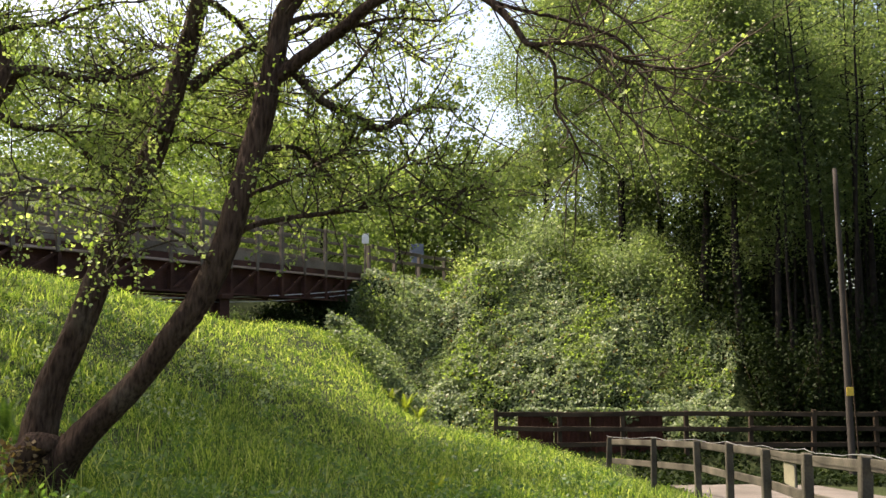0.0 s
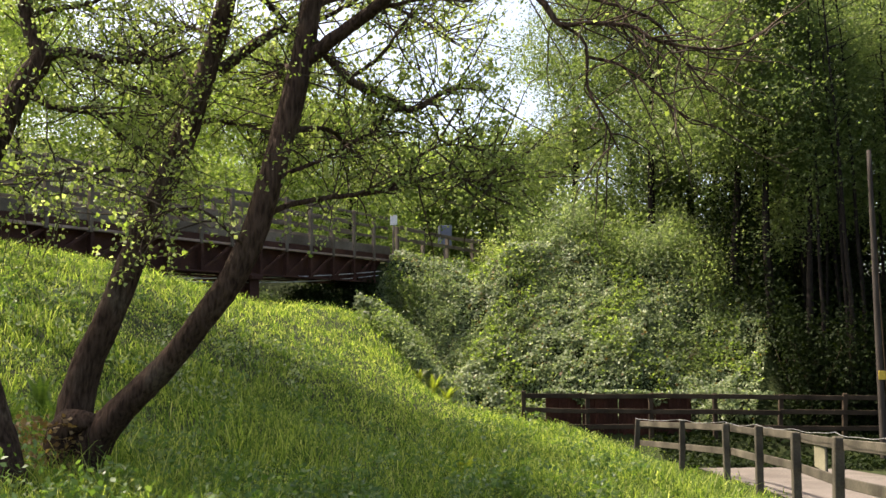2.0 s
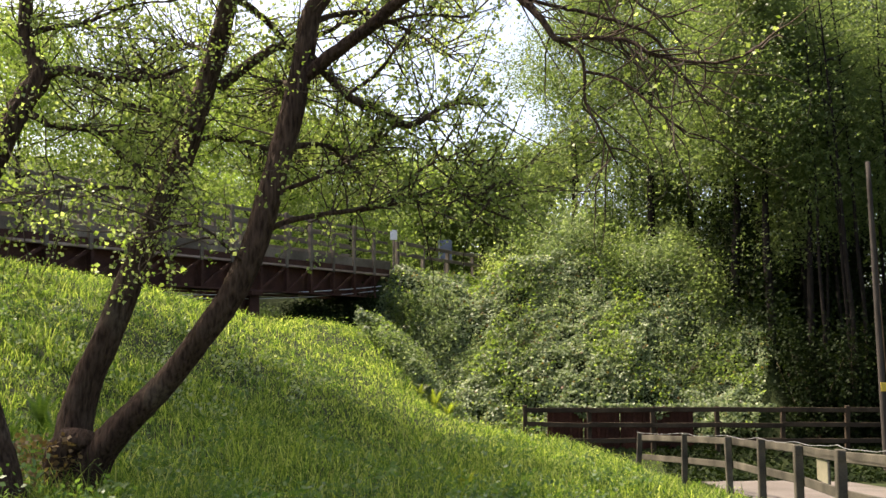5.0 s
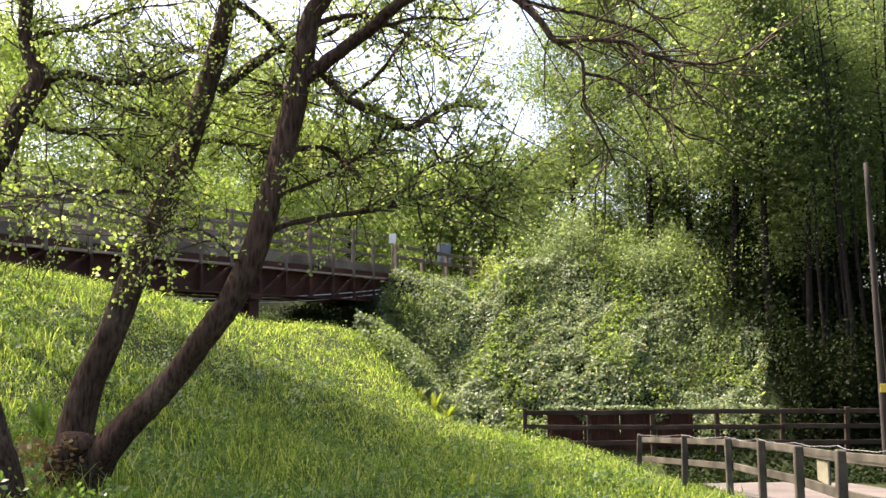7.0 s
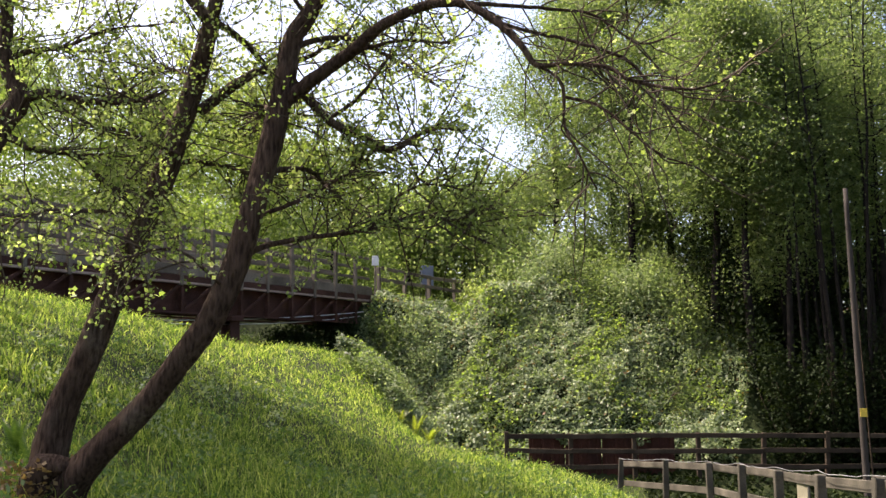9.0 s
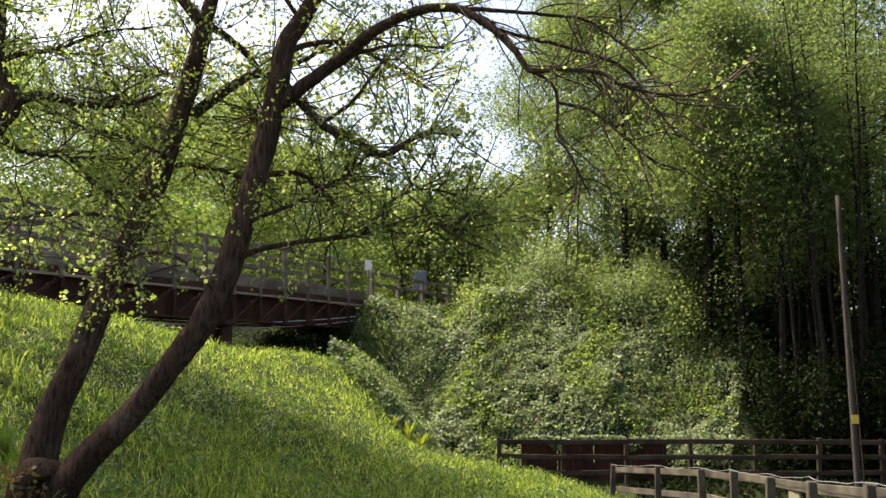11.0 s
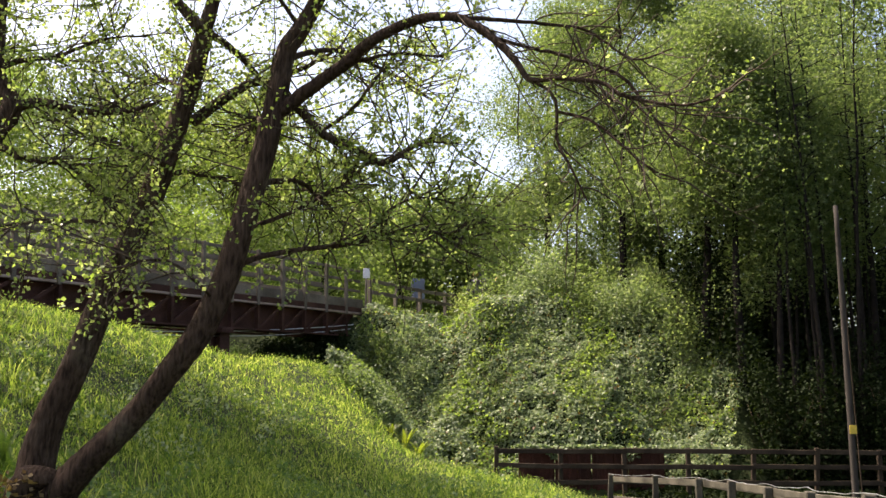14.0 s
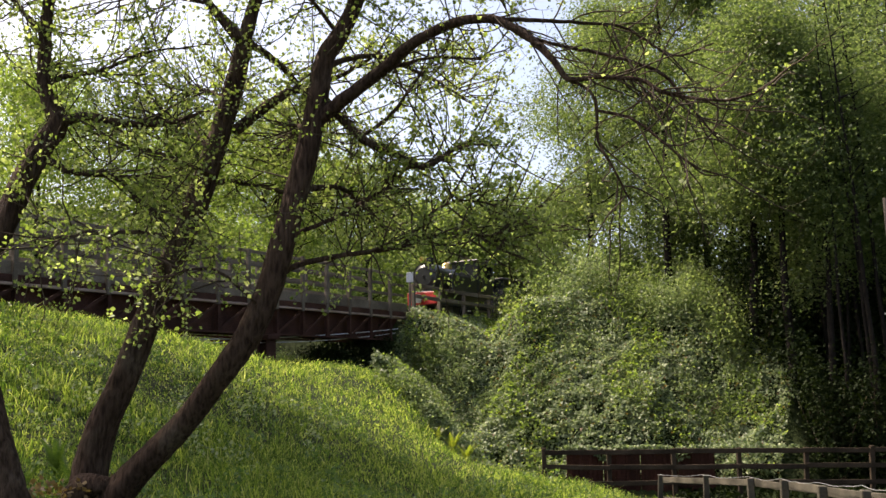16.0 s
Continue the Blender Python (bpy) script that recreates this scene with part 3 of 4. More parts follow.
KNOB = [(-3.42, 7.88, 0.3, 0.15), (-3.35, 7.84, 0.92, 0.125), (-3.22, 7.82, 1.00, 0.09), (-3.05, 7.82, 1.0, 0.05)]
BOUGHS = [
    ([(-2.0, 8.1, 5.4, 0.02), (-1.7, 7.9, 5.5, 0.014), (-1.4, 7.7, 5.4, 0.009), (-1.1, 7.6, 5.3, 0.005)], 1.6),
    ([(-1.1, 7.6, 4.95, 0.02), (-0.7, 7.5, 5.1, 0.014), (-0.3, 7.4, 5.1, 0.009), (0.2, 7.3, 5.0, 0.005)], 1.2),
    ([(-2.45, 8.0, 5.16, 0.02), (-2.9, 7.9, 5.2, 0.012), (-3.3, 7.8, 5.1, 0.006)], 1.4),
    ([(-1.25, 7.6, 4.7, 0.02), (-1.5, 7.4, 5.0, 0.012), (-1.8, 7.3, 5.2, 0.007)], 1.5),
    ([(-1.38, 7.6, 3.94, 0.058), (-1.09, 7.5, 4.13, 0.055), (-0.81, 7.4, 4.3, 0.05), (-0.62, 7.3, 4.43, 0.045), (-0.27, 7.2, 4.57, 0.04), (0.04, 7.1, 4.56, 0.035), (0.3, 7.0, 4.38, 0.031), (0.5, 6.9, 4.14, 0.026), (0.6, 6.9, 3.99, 0.022), (0.74, 6.8, 3.96, 0.018), (1.09, 6.7, 3.9, 0.016), (1.27, 6.6, 3.76, 0.014), (1.65, 6.5, 3.67, 0.01), (1.97, 6.4, 3.74, 0.006)], 0.25),
    ([(0.6, 6.9, 3.99, 0.014), (0.77, 6.9, 3.89, 0.012), (0.81, 6.9, 3.74, 0.013), (0.81, 6.9, 3.51, 0.011), (0.9, 6.8, 3.27, 0.009), (1.02, 6.8, 3.02, 0.006)], 0.12),
    ([(0.81, 6.9, 3.74, 0.012), (1.03, 6.8, 3.65, 0.011), (1.21, 6.7, 3.47, 0.009), (1.42, 6.6, 3.24, 0.008), (1.66, 6.6, 3.14, 0.005)], 0.12),
    ([(0.3, 7.0, 4.37, 0.016), (0.6, 7.0, 4.28, 0.014), (0.95, 7.1, 4.23, 0.013), (1.36, 7.2, 4.11, 0.013), (1.61, 7.2, 3.77, 0.009), (1.78, 7.2, 3.55, 0.006)], 0.12),
    ([(0.04, 7.1, 4.56, 0.019), (0.4, 7.2, 4.58, 0.017), (0.85, 7.3, 4.58, 0.013), (1.13, 7.4, 4.57, 0.011), (1.49, 7.4, 4.34, 0.009), (1.81, 7.4, 4.43, 0.007)], 0.15),
    ([(-1.39, 7.7, 4.18, 0.041), (-1.22, 7.8, 4.0, 0.039), (-1.03, 7.8, 3.81, 0.037), (-0.76, 7.9, 3.7, 0.033), (-0.54, 7.9, 3.59, 0.028), (-0.38, 8.0, 3.71, 0.024), (-0.19, 8.0, 3.81, 0.016), (0.1, 8.0, 3.8, 0.009)], 0.8),
    ([(-2.22, 8.1, 4.01, 0.052), (-2.03, 8.2, 4.21, 0.048), (-1.89, 8.2, 4.31, 0.043), (-1.76, 8.3, 4.43, 0.039), (-1.63, 8.4, 4.48, 0.032), (-1.33, 8.5, 4.64, 0.022), (-0.99, 8.6, 4.89, 0.013)], 0.8),
    ([(-2.12, 8.0, 4.79, 0.038), (-1.99, 8.1, 4.74, 0.033), (-1.84, 8.2, 4.64, 0.029), (-1.71, 8.3, 4.5, 0.024), (-1.47, 8.4, 4.29, 0.017), (-1.17, 8.5, 4.16, 0.01)], 0.8),
    ([(-1.6, 7.7, 3.0, 0.02), (-1.3, 7.8, 3.14, 0.018), (-1.04, 7.9, 3.31, 0.016), (-0.85, 7.9, 3.43, 0.014), (-0.71, 8.0, 3.59, 0.007)], 1.0),
    ([(-1.75, 7.7, 2.63, 0.029), (-1.55, 7.7, 2.75, 0.025), (-1.24, 7.8, 2.83, 0.021), (-0.89, 7.9, 2.89, 0.019), (-0.68, 7.9, 2.93, 0.016), (-0.42, 8.0, 3.03, 0.012), (-0.14, 8.0, 3.03, 0.009), (0.2, 8.1, 2.96, 0.006)], 1.3),
    ([(-0.85, 7.4, 4.27, 0.017), (-0.59, 7.5, 4.38, 0.015), (-0.37, 7.5, 4.41, 0.011), (0.0, 7.6, 4.42, 0.007)], 0.5),
    ([(-1.08, 7.8, 3.83, 0.018), (-0.81, 7.9, 4.06, 0.016), (-0.63, 8.0, 4.37, 0.012), (-0.49, 8.0, 4.52, 0.009), (-0.34, 8.0, 4.71, 0.007)], 0.8),
    ([(-0.7, 7.9, 2.93, 0.014), (-0.47, 8.0, 3.22, 0.012), (-0.23, 8.0, 3.32, 0.009), (0.05, 8.1, 3.29, 0.007), (0.32, 8.1, 3.15, 0.005)], 1.3),
    ([(-2.78, 8.0, 2.75, 0.016), (-2.62, 7.6, 2.78, 0.012), (-2.42, 7.3, 2.70, 0.008), (-2.2, 7.1, 2.55, 0.005)], 0.45),
    ([(-1.82, 7.55, 2.4, 0.016), (-2.05, 7.2, 2.62, 0.012), (-2.25, 7.0, 2.62, 0.008), (-2.45, 6.9, 2.5, 0.005)], 0.45),
    ([(-2.65, 8.0, 3.05, 0.018), (-2.95, 7.7, 3.05, 0.012), (-3.3, 7.4, 2.98, 0.008), (-3.6, 7.3, 2.8, 0.005)], 0.8),
    ([(-2.5, 8.1, 3.5, 0.03), (-2.4, 8.7, 3.7, 0.022), (-2.1, 9.4, 3.75, 0.014), (-1.8, 10.2, 3.7, 0.007)], 1.2),
    ([(-1.55, 7.6, 3.35, 0.03), (-1.3, 8.2, 3.5, 0.022), (-1.2, 9.0, 3.5, 0.014), (-1.0, 9.9, 3.35, 0.007)], 1.2),
    ([(-1.45, 7.6, 3.8, 0.03), (-1.7, 8.3, 4.1, 0.022), (-1.9, 9.1, 4.2, 0.014), (-2.2, 10.0, 4.2, 0.007)], 1.2),
    ([(-1.35, 7.6, 4.4, 0.03), (-1.0, 8.2, 4.7, 0.022), (-0.6, 9.0, 4.8, 0.014), (-0.2, 9.8, 4.8, 0.007)], 1.0),
    ([(-2.55, 8.2, 3.3, 0.028), (-2.75, 9.0, 3.7, 0.02), (-3.2, 9.8, 3.9, 0.013), (-3.7, 10.7, 3.9, 0.006)], 1.3),
    ([(-2.3, 8.15, 4.1, 0.028), (-2.6, 8.9, 4.6, 0.02), (-3.1, 9.6, 4.9, 0.013), (-3.7, 10.3, 5.0, 0.006)], 1.2),
    ([(-2.4, 8.15, 3.8, 0.026), (-2.9, 8.7, 4.3, 0.018), (-3.5, 9.3, 4.5, 0.012), (-4.2, 9.9, 4.5, 0.006)], 1.2),
    ([(-2.35, 8.0, 3.59, 0.021), (-2.56, 7.9, 3.66, 0.016), (-2.81, 7.8, 3.76, 0.011), (-3.14, 7.8, 3.8, 0.007)], 1.0),
]
stool = build_near_tree("twin_stemmed_tree", "leaning twin-stemmed tree with dark bark and fresh leaves", [(STEM_L, 0.4), (STEM_LA, 2.6), (STEM_LB, 2.4), (STEM_R, 0.45), (KNOB, 0)], BOUGHS, 11, 22, 0.036)

rng = np.random.default_rng(77)
a = rng.uniform(0, 2 * np.pi, 900)
rad = 0.22 + 0.16 * rng.random(900)
at = np.stack([-3.42 + rad * np.cos(a), 7.95 + rad * np.sin(a), 0.5 + 0.55 * rng.random(900) ** 1.5], -1)
put("base_ivy", leaf_mesh("base_ivy", at, 0.05, LEAF_BROWN, up=0.4), stool, "withered ivy and yellow moss on the tree foot")
STEM_2 = [(-3.46, 7.2, 0.25, 0.22), (-3.52, 7.2, 0.55, 0.19), (-3.6, 7.2, 0.93, 0.148), (-3.76, 7.2, 1.46, 0.123), (-3.98, 7.3, 2.15, 0.112), (-4.03, 7.4, 2.7, 0.104), (-3.92, 7.5, 3.1, 0.101), (-3.82, 7.6, 3.52, 0.098), (-3.72, 7.7, 3.84, 0.095), (-3.61, 7.7, 4.01, 0.081), (-3.75, 7.7, 4.29, 0.059), (-3.77, 7.7, 4.64, 0.054), (-3.76, 7.7, 5.1, 0.045), (-3.72, 7.7, 5.57, 0.034), (-3.6, 7.7, 6.4, 0.012)]
BOUGHS_2 = [
    ([(-3.64, 7.7, 3.98, 0.05), (-3.39, 7.7, 4.05, 0.038), (-3.07, 7.7, 3.98, 0.032), (-2.66, 7.7, 3.97, 0.02), (-2.42, 7.7, 4.05, 0.011)], 0.7),
    ([(-3.69, 7.7, 3.67, 0.032), (-3.46, 7.7, 3.56, 0.027), (-3.12, 7.7, 3.52, 0.023), (-2.92, 7.7, 3.34, 0.018), (-2.7, 7.7, 3.14, 0.009)], 0.9),
    ([(-3.12, 7.7, 3.52, 0.014), (-2.85, 7.6, 3.5, 0.011), (-2.61, 7.6, 3.57, 0.007)], 0.9),
    ([(-3.74, 7.7, 4.34, 0.025), (-3.56, 7.7, 4.41, 0.023), (-3.26, 7.7, 4.45, 0.018), (-2.93, 7.7, 4.59, 0.011), (-2.64, 7.7, 4.63, 0.007)], 0.9),
    ([(-3.77, 7.7, 4.79, 0.027), (-4.04, 7.8, 5.05, 0.021), (-4.31, 7.9, 5.36, 0.014)], 1.0),
]
build_near_tree("crooked_tree", "crooked forked tree with dark bark and fresh leaves", [(STEM_2, 1.0)], BOUGHS_2, 12, 20, 0.037)


# ---------------------------------------------------------------- woodland
def build_tree(name, label, x, y, height, spread, bare, leaves, leaf_size, mat, seed, trunk=0.16, group="", clump=0.55):
    """A tapered trunk with limbs, and a crown of leaf clumps with gaps."""
    global rng
    rng = np.random.default_rng(seed)
    z = float(ground(x, y))
    tree = tagged(new(name), label, "tree", group)
    tree.matrix_basis = pose(x, y, z)
    drift = rng.normal(size=2) * 0.03 * height
    hs = np.linspace(-0.3, height * 0.95, 9)
    rows = np.array([(drift[0] * (max(h, 0) / height) ** 1.5 + rng.normal() * 0.03, drift[1] * (max(h, 0) / height) ** 1.5 + rng.normal() * 0.03, h, trunk * (1 - 0.9 * max(h, 0) / height)) for h in hs])
    line = spline(rows, 0.4)
    t = Tubes()
    t.add(line, 8, 0.04)
    put("trunk", t.mesh("trunk", SHADE_BARK), tree)
    centres = []
    n = max(6, int(height * 1.6))
    for i in range(n):
        h = height * (bare + (0.97 - bare) * (i + rng.random()) / n)
        k = np.argmin(abs(line[:, 2] - h))
        p = line[k, :3].copy()
        a = rng.uniform(0, 2 * np.pi)
        prof = math.sin(math.pi * min(1, max(0.08, (h / height - bare) / (1 - bare) * 0.85 + 0.15))) ** 0.7
        reach = spread * prof * rng.uniform(0.55, 1.15)
        d = np.array([math.cos(a), math.sin(a), rng.uniform(0.15, 0.7)])
        rows = [(*p, trunk * 0.35 * (1 - h / height) + 0.012)]
        for j in range(4):
            d = d + rng.normal(size=3) * 0.18
            p = p + d / np.linalg.norm(d) * reach / 4
            rows.append((*p, (trunk * 0.3 * (1 - h / height) + 0.01) * (1 - j / 4)))
            if j > 0:
                for _ in range(2):
                    centres.append(p + rng.normal(size=3) * np.array([0.35, 0.35, 0.3]) * max(0.5, reach * 0.35))
        limb = Tubes()
        limb.add(np.array(rows), 5)
        put("limb", limb.mesh("limb", SHADE_BARK), tree)
    centres = np.array(centres)
    pick = centres[rng.integers(0, len(centres), 2 * leaves)]
    spots = pick + rng.normal(size=(2 * leaves, 3)) * clump * np.array([1, 1, 0.6])
    put("crown", leaf_mesh("crown", spots, 0.72 * leaf_size, mat, up=0.4, far=True), tree)
    return tree


def build_woods():
    r = np.random.default_rng(21)
    # broad trees behind and beside the ivy bank, and unseen ones right of the path
    for x, y, h, sp, bare, n in ((4.5, 41.5, 15, 3.2, 0.06, 32000), (8.8, 38.5, 17, 3.8, 0.06, 32000), (11.8, 35.0, 17, 3.4, 0.4, 12000), (7.4, 44.5, 17, 3.8, 0.05, 16000),
                                 (20.5, 38, 19, 4.2, 0.2, 9000), (13, 43, 19, 4.2, 0.05, 14000),
                                 # last five here: out of view, added to block sky light from the right
                                 (24.0, 33, 18, 4.2, 0.1, 8000), (27, 27, 16, 4, 0.1, 9000), (18.5, 42, 19, 4.5, 0.05, 12000), (13.6, 30.4, 13, 2.8, 0.5, 5000), (18.5, 31.0, 16, 3.6, 0.4, 7000), (16.0, 21.5, 12, 3.4, 0.3, 5000), (19.5, 25.2, 14, 3.8, 0.3, 5000), (15.4, 16.0, 11, 3.4, 0.3, 4000), (13.4, 11.5, 12, 3.2, 0.3, 4000), (13.8, 18.8, 12, 3.2, 0.3, 4000),
                                 (11.3, 32.6, 12.5, 3.8, 0.42, 13000), (9.3, 30.4, 12, 3.2, 0.45, 18000), (6.9, 36.6, 16, 4.2, 0.2, 36000), (10.6, 34.6, 13, 3.4, 0.4, 12000), (10.2, 29.6, 11, 2.6, 0.56, 8000), (8.6, 31.6, 11, 3.6, 0.4, 28000)):
        build_tree("woodland_tree", "dense green broadleaf tree at the wood edge, some added out of view", x, y, h, sp, bare, int(n * (1.0 if x < 12 else 0.75)), 0.128, LEAF_DEEP if x > 9.9 else LEAF_WOOD, int(r.integers(1e6)), 0.16, "woodland trees", 0.6)
    for k in range(36):
        x, y = 11.0 + 10 * r.random(), 29.5 + 9 * r.random()
        build_tree("slender_tree", "slender straight young tree in the wood", x, y, 11 + 4 * r.random(), 1.2, 0.4, 800, 0.12, LEAF_DEEP, int(r.integers(1e6)), 0.06 + 0.03 * r.random(), "slender trees")
    for k in range(22):
        x, y = 10.2 + 10.5 * (k + r.random()) / 22, 27.6 + 2.2 * r.random()
        build_tree("slender_tree", "thin bare-stemmed young tree at the wood edge, bark coloured for shade", x, y, 14 + 4 * r.random(), 1.1, 0.55, 420, 0.12, LEAF_DEEP, int(r.integers(1e6)), 0.06 + 0.035 * r.random(), "slender trees", 0.5)
    # the dark depth of the wood
    for x, y in ((12.0, 47.5), (14.4, 46.5), (17.2, 45.0), (19.8, 45.5), (22.4, 42.5), (15.6, 39.5), (18.6, 38.5)):
        build_tree("inner_tree", "dense green tree deep inside the wood", x, y, 17, 3.6, 0.02, 3600, 0.30, LEAF_WOOD, int(r.integers(1e6)), 0.16, "inner wood trees", 0.8)
    # hillside trees beyond the bridge
    for x, y, h, sp, bare, n in ((-14.5, 30, 8.5, 3.6, 0.05, 15000), (-11, 33, 8.5, 3.6, 0.05, 16000), (-8.9, 39.5, 9.0, 3.6, 0.05, 16000), (-17.5, 36, 10, 4, 0.05, 12000),
                                 (-13, 42, 9, 4, 0.05, 12000), (-5.4, 42, 7.0, 3.4, 0.03, 14000), (-20, 28, 9, 4, 0.05, 8000), (-22, 44, 12, 5, 0.05, 9000), (-9.5, 47, 9, 4, 0.03, 11000)):
        build_tree("hillside_tree", "pale yellow-green young tree on the hillside", x, y, h, sp, bare, int(n * 0.8), 0.145, LEAF_HILL, int(r.integers(1e6)), 0.12, "hillside trees", 0.75)
    # trees on the upper bank that shade the grass
    for x, y, h, sp, bare, n in ((-8.9, 11.8, 10.0, 2.2, 0.62, 12000), (-9.9, 10.6, 9.6, 2.2, 0.62, 12000), (-9.6, 14.0, 9.8, 2.2, 0.62, 13000), (-8.9, 14.8, 9.8, 2.3, 0.62, 12500), (-9.3, 16.2, 10.0, 2.6, 0.62, 12500), (-9.7, 17.4, 10.2, 2.6, 0.62, 10000)):
        build_tree("bank_tree", "leafy tree on the upper grass bank", x, y, h, sp, bare, n, 0.09, LEAF_SPRING, int(r.integers(1e6)), 0.17, "bank trees", 0.6)
    # distant trees
    for x, y, h, sp in ((0.6, 51, 7.5, 3.0), (3.4, 50, 7.0, 2.8), (-2.4, 49, 6.5, 2.8), (-6, 60, 8, 4), (-1.5, 58, 6.5, 3.5), (-11, 62, 10, 5), (2.2, 66, 5.5, 3), (6.5, 60, 10, 4.5), (-19, 60, 12, 5), (13, 60, 15, 5), (21, 55, 18, 5), (31, 48, 18, 5), (-30, 50, 14, 5), (38, 38, 18, 5), (33, 22, 16, 5)):
        build_tree("distant_tree", "mid-green tree beyond the railway", x, y, h, sp, 0.03, 4200, 0.31, LEAF_DEEP, int(r.integers(1e6)), 0.2, "distant trees", 0.9)


build_woods()


# ---------------------------------------------------------------- bank cover
def build_bank_cover():
    r = np.random.default_rng(31)
    n = 480000
    x = r.uniform(-3.4, 14, n)
    y = r.uniform(25.5, 44, n)
    q, s = along(x, y)
    z = ground(x, y)
    edge = 8.6 + 0.35 * (y - 28) + 0.8 * r.normal(size=n)
    keep = (q > 1.0) & (q < 13) & (s > -5.5) & (y > 27.75) & (x < edge) | ((y > 23.2 + 0.9 * (x + 1)) & (x < 1.2) & (x > -2.6) & (s > -7) & (q > 1.2))
    x, y, z = x[keep], y[keep], z[keep]
    # uneven mat: hummocks, and hollows where few leaves grow
    hump, gap = np.full(len(x), 0.30), np.zeros(len(x))
    for k in range(16):
        a, f = r.uniform(0, 6.3), 1.2 * 1.17 ** k
        wave = np.sin(f * (math.cos(a) * x + math.sin(a) * y * 1.3) + r.uniform(0, 6.3) + 1.5 * np.sin(0.5 * f * (math.sin(a) * x - math.cos(a) * y)))
        hump = hump + 0.2 / (1.2 + 0.45 * k) * wave
        if k > 4:
            gap = gap + wave * 0.3
    h = np.clip(hump, 0.02, 1.2) * r.random(len(x)) ** 0.3 + 0.10 * r.random(len(x))
    q, s = along(x, y)
    h = h * (0.25 + 0.75 * smooth(1.2, 3.2, q))
    full = gap + 0.8 * r.normal(size=len(x)) > -0.75
    at = np.stack([x, y, z + h], -1)[full]
    cut = r.random(len(at))
    spray = 0.5 + 0.5 * np.sin(at[:, 0] * 1.7 + 1.1 * np.sin(at[:, 1] * 1.9 + 1))
    bram = (cut > 0.7 + 0.25 * (spray < 0.8)) & (cut < 0.97)
    dead = cut >= 0.97
    face = (-0.3, -0.9, 0.5)
    tagged(put("ivy_cover", leaf_mesh("ivy_cover", at[~bram & ~dead], 0.085, LEAF_IVY, up=0.45, face=face, width=0.5, far=True)), "glossy ivy and bramble covering the embankment", "ivy", kind="stuff")
    tagged(put("bramble_cover", leaf_mesh("bramble_cover", at[bram] + np.array([0, -0.05, 0.1]), 0.09, LEAF_HILL, up=0.5, far=True)), "light green bramble sprays among the ivy", "bramble", kind="stuff")
    b = at[dead]
    m = 1500
    x = 2.0 + 6.5 * r.beta(1.0, 1.4, m)
    lip = 0.4 * np.sin(x * 2.7) + 0.35 * np.sin(x * 6.1 + 1)
    hang = np.stack([x, r.uniform(27.42, 27.6, m), 0.44 - 0.6 * r.random(m) * np.clip(lip, 0.08, 1)], -1)
    tagged(put("hanging_ivy", leaf_mesh("hanging_ivy", hang, 0.085, LEAF_IVY, up=0.2, face=face, width=0.5)), "ivy trailing over the retaining panels", "ivy", kind="stuff")
    # herbs added to darken the floor; their near-black colour holds the shade
    m = 14000
    x, y = r.uniform(5.0, 19, m), r.uniform(23.0, 28.5, m)
    low = np.stack([x, y, ground(x, y) + 0.02 + 0.16 * r.random(m)], -1)
    tagged(put("shade_toned_herbs", leaf_mesh("shade_toned_herbs", low, 0.12, LEAF_SHADE, up=0.8)), "low herbs and ivy on the woodland floor, coloured for shade", "herbs", kind="stuff")
    tagged(put("withered_leaves", leaf_mesh("withered_leaves", b, 0.10, LEAF_BROWN)), "withered brown leaves and dead stems in the ivy", "dead leaves", kind="stuff")


def build_bush(name, label, x, y, w, h, n, size, mat, seed):
    global rng
    rng = np.random.default_rng(seed)
    b = tagged(new(name), label, "bush", "bank bushes")
    b.matrix_basis = pose(x, y, float(ground(x, y)))
    stems, tips = Tubes(), []
    for k in range(12):
        a = rng.uniform(0, 2 * np.pi)
        d = np.array([math.cos(a) * 0.6, math.sin(a) * 0.6, 1.0])
        p = np.array([0, 0, -0.15])
        rows = [(*p, 0.014)]
        for j in range(5):
            d = d + rng.normal(size=3) * 0.25
            p = p + d / np.linalg.norm(d) * np.array([w, w, h]) / 5 * rng.uniform(0.8, 1.2)
            rows.append((*p, 0.012 - 0.002 * j))
            tips.append(p)
        stems.add(np.array(rows), 4)
    tagged(put("stem_tangle", stems.mesh("stem_tangle", TWIG), b), kind="stuff")
    tips = np.array(tips)
    n *= 2
    spots = tips[rng.integers(0, len(tips), n)] + rng.normal(size=(n, 3)) * np.array([w, w, h * 0.7]) * 0.22
    lie = ground(x + spots[:, 0], y + spots[:, 1]) - float(ground(x, y))
    spots[:, 2] = np.maximum(spots[:, 2] + 0.8 * lie, lie + 0.02 + 0.1 * rng.random(n))
    put("foliage", leaf_mesh("foliage", spots, 0.72 * size, mat, up=0.45, far=True), b)


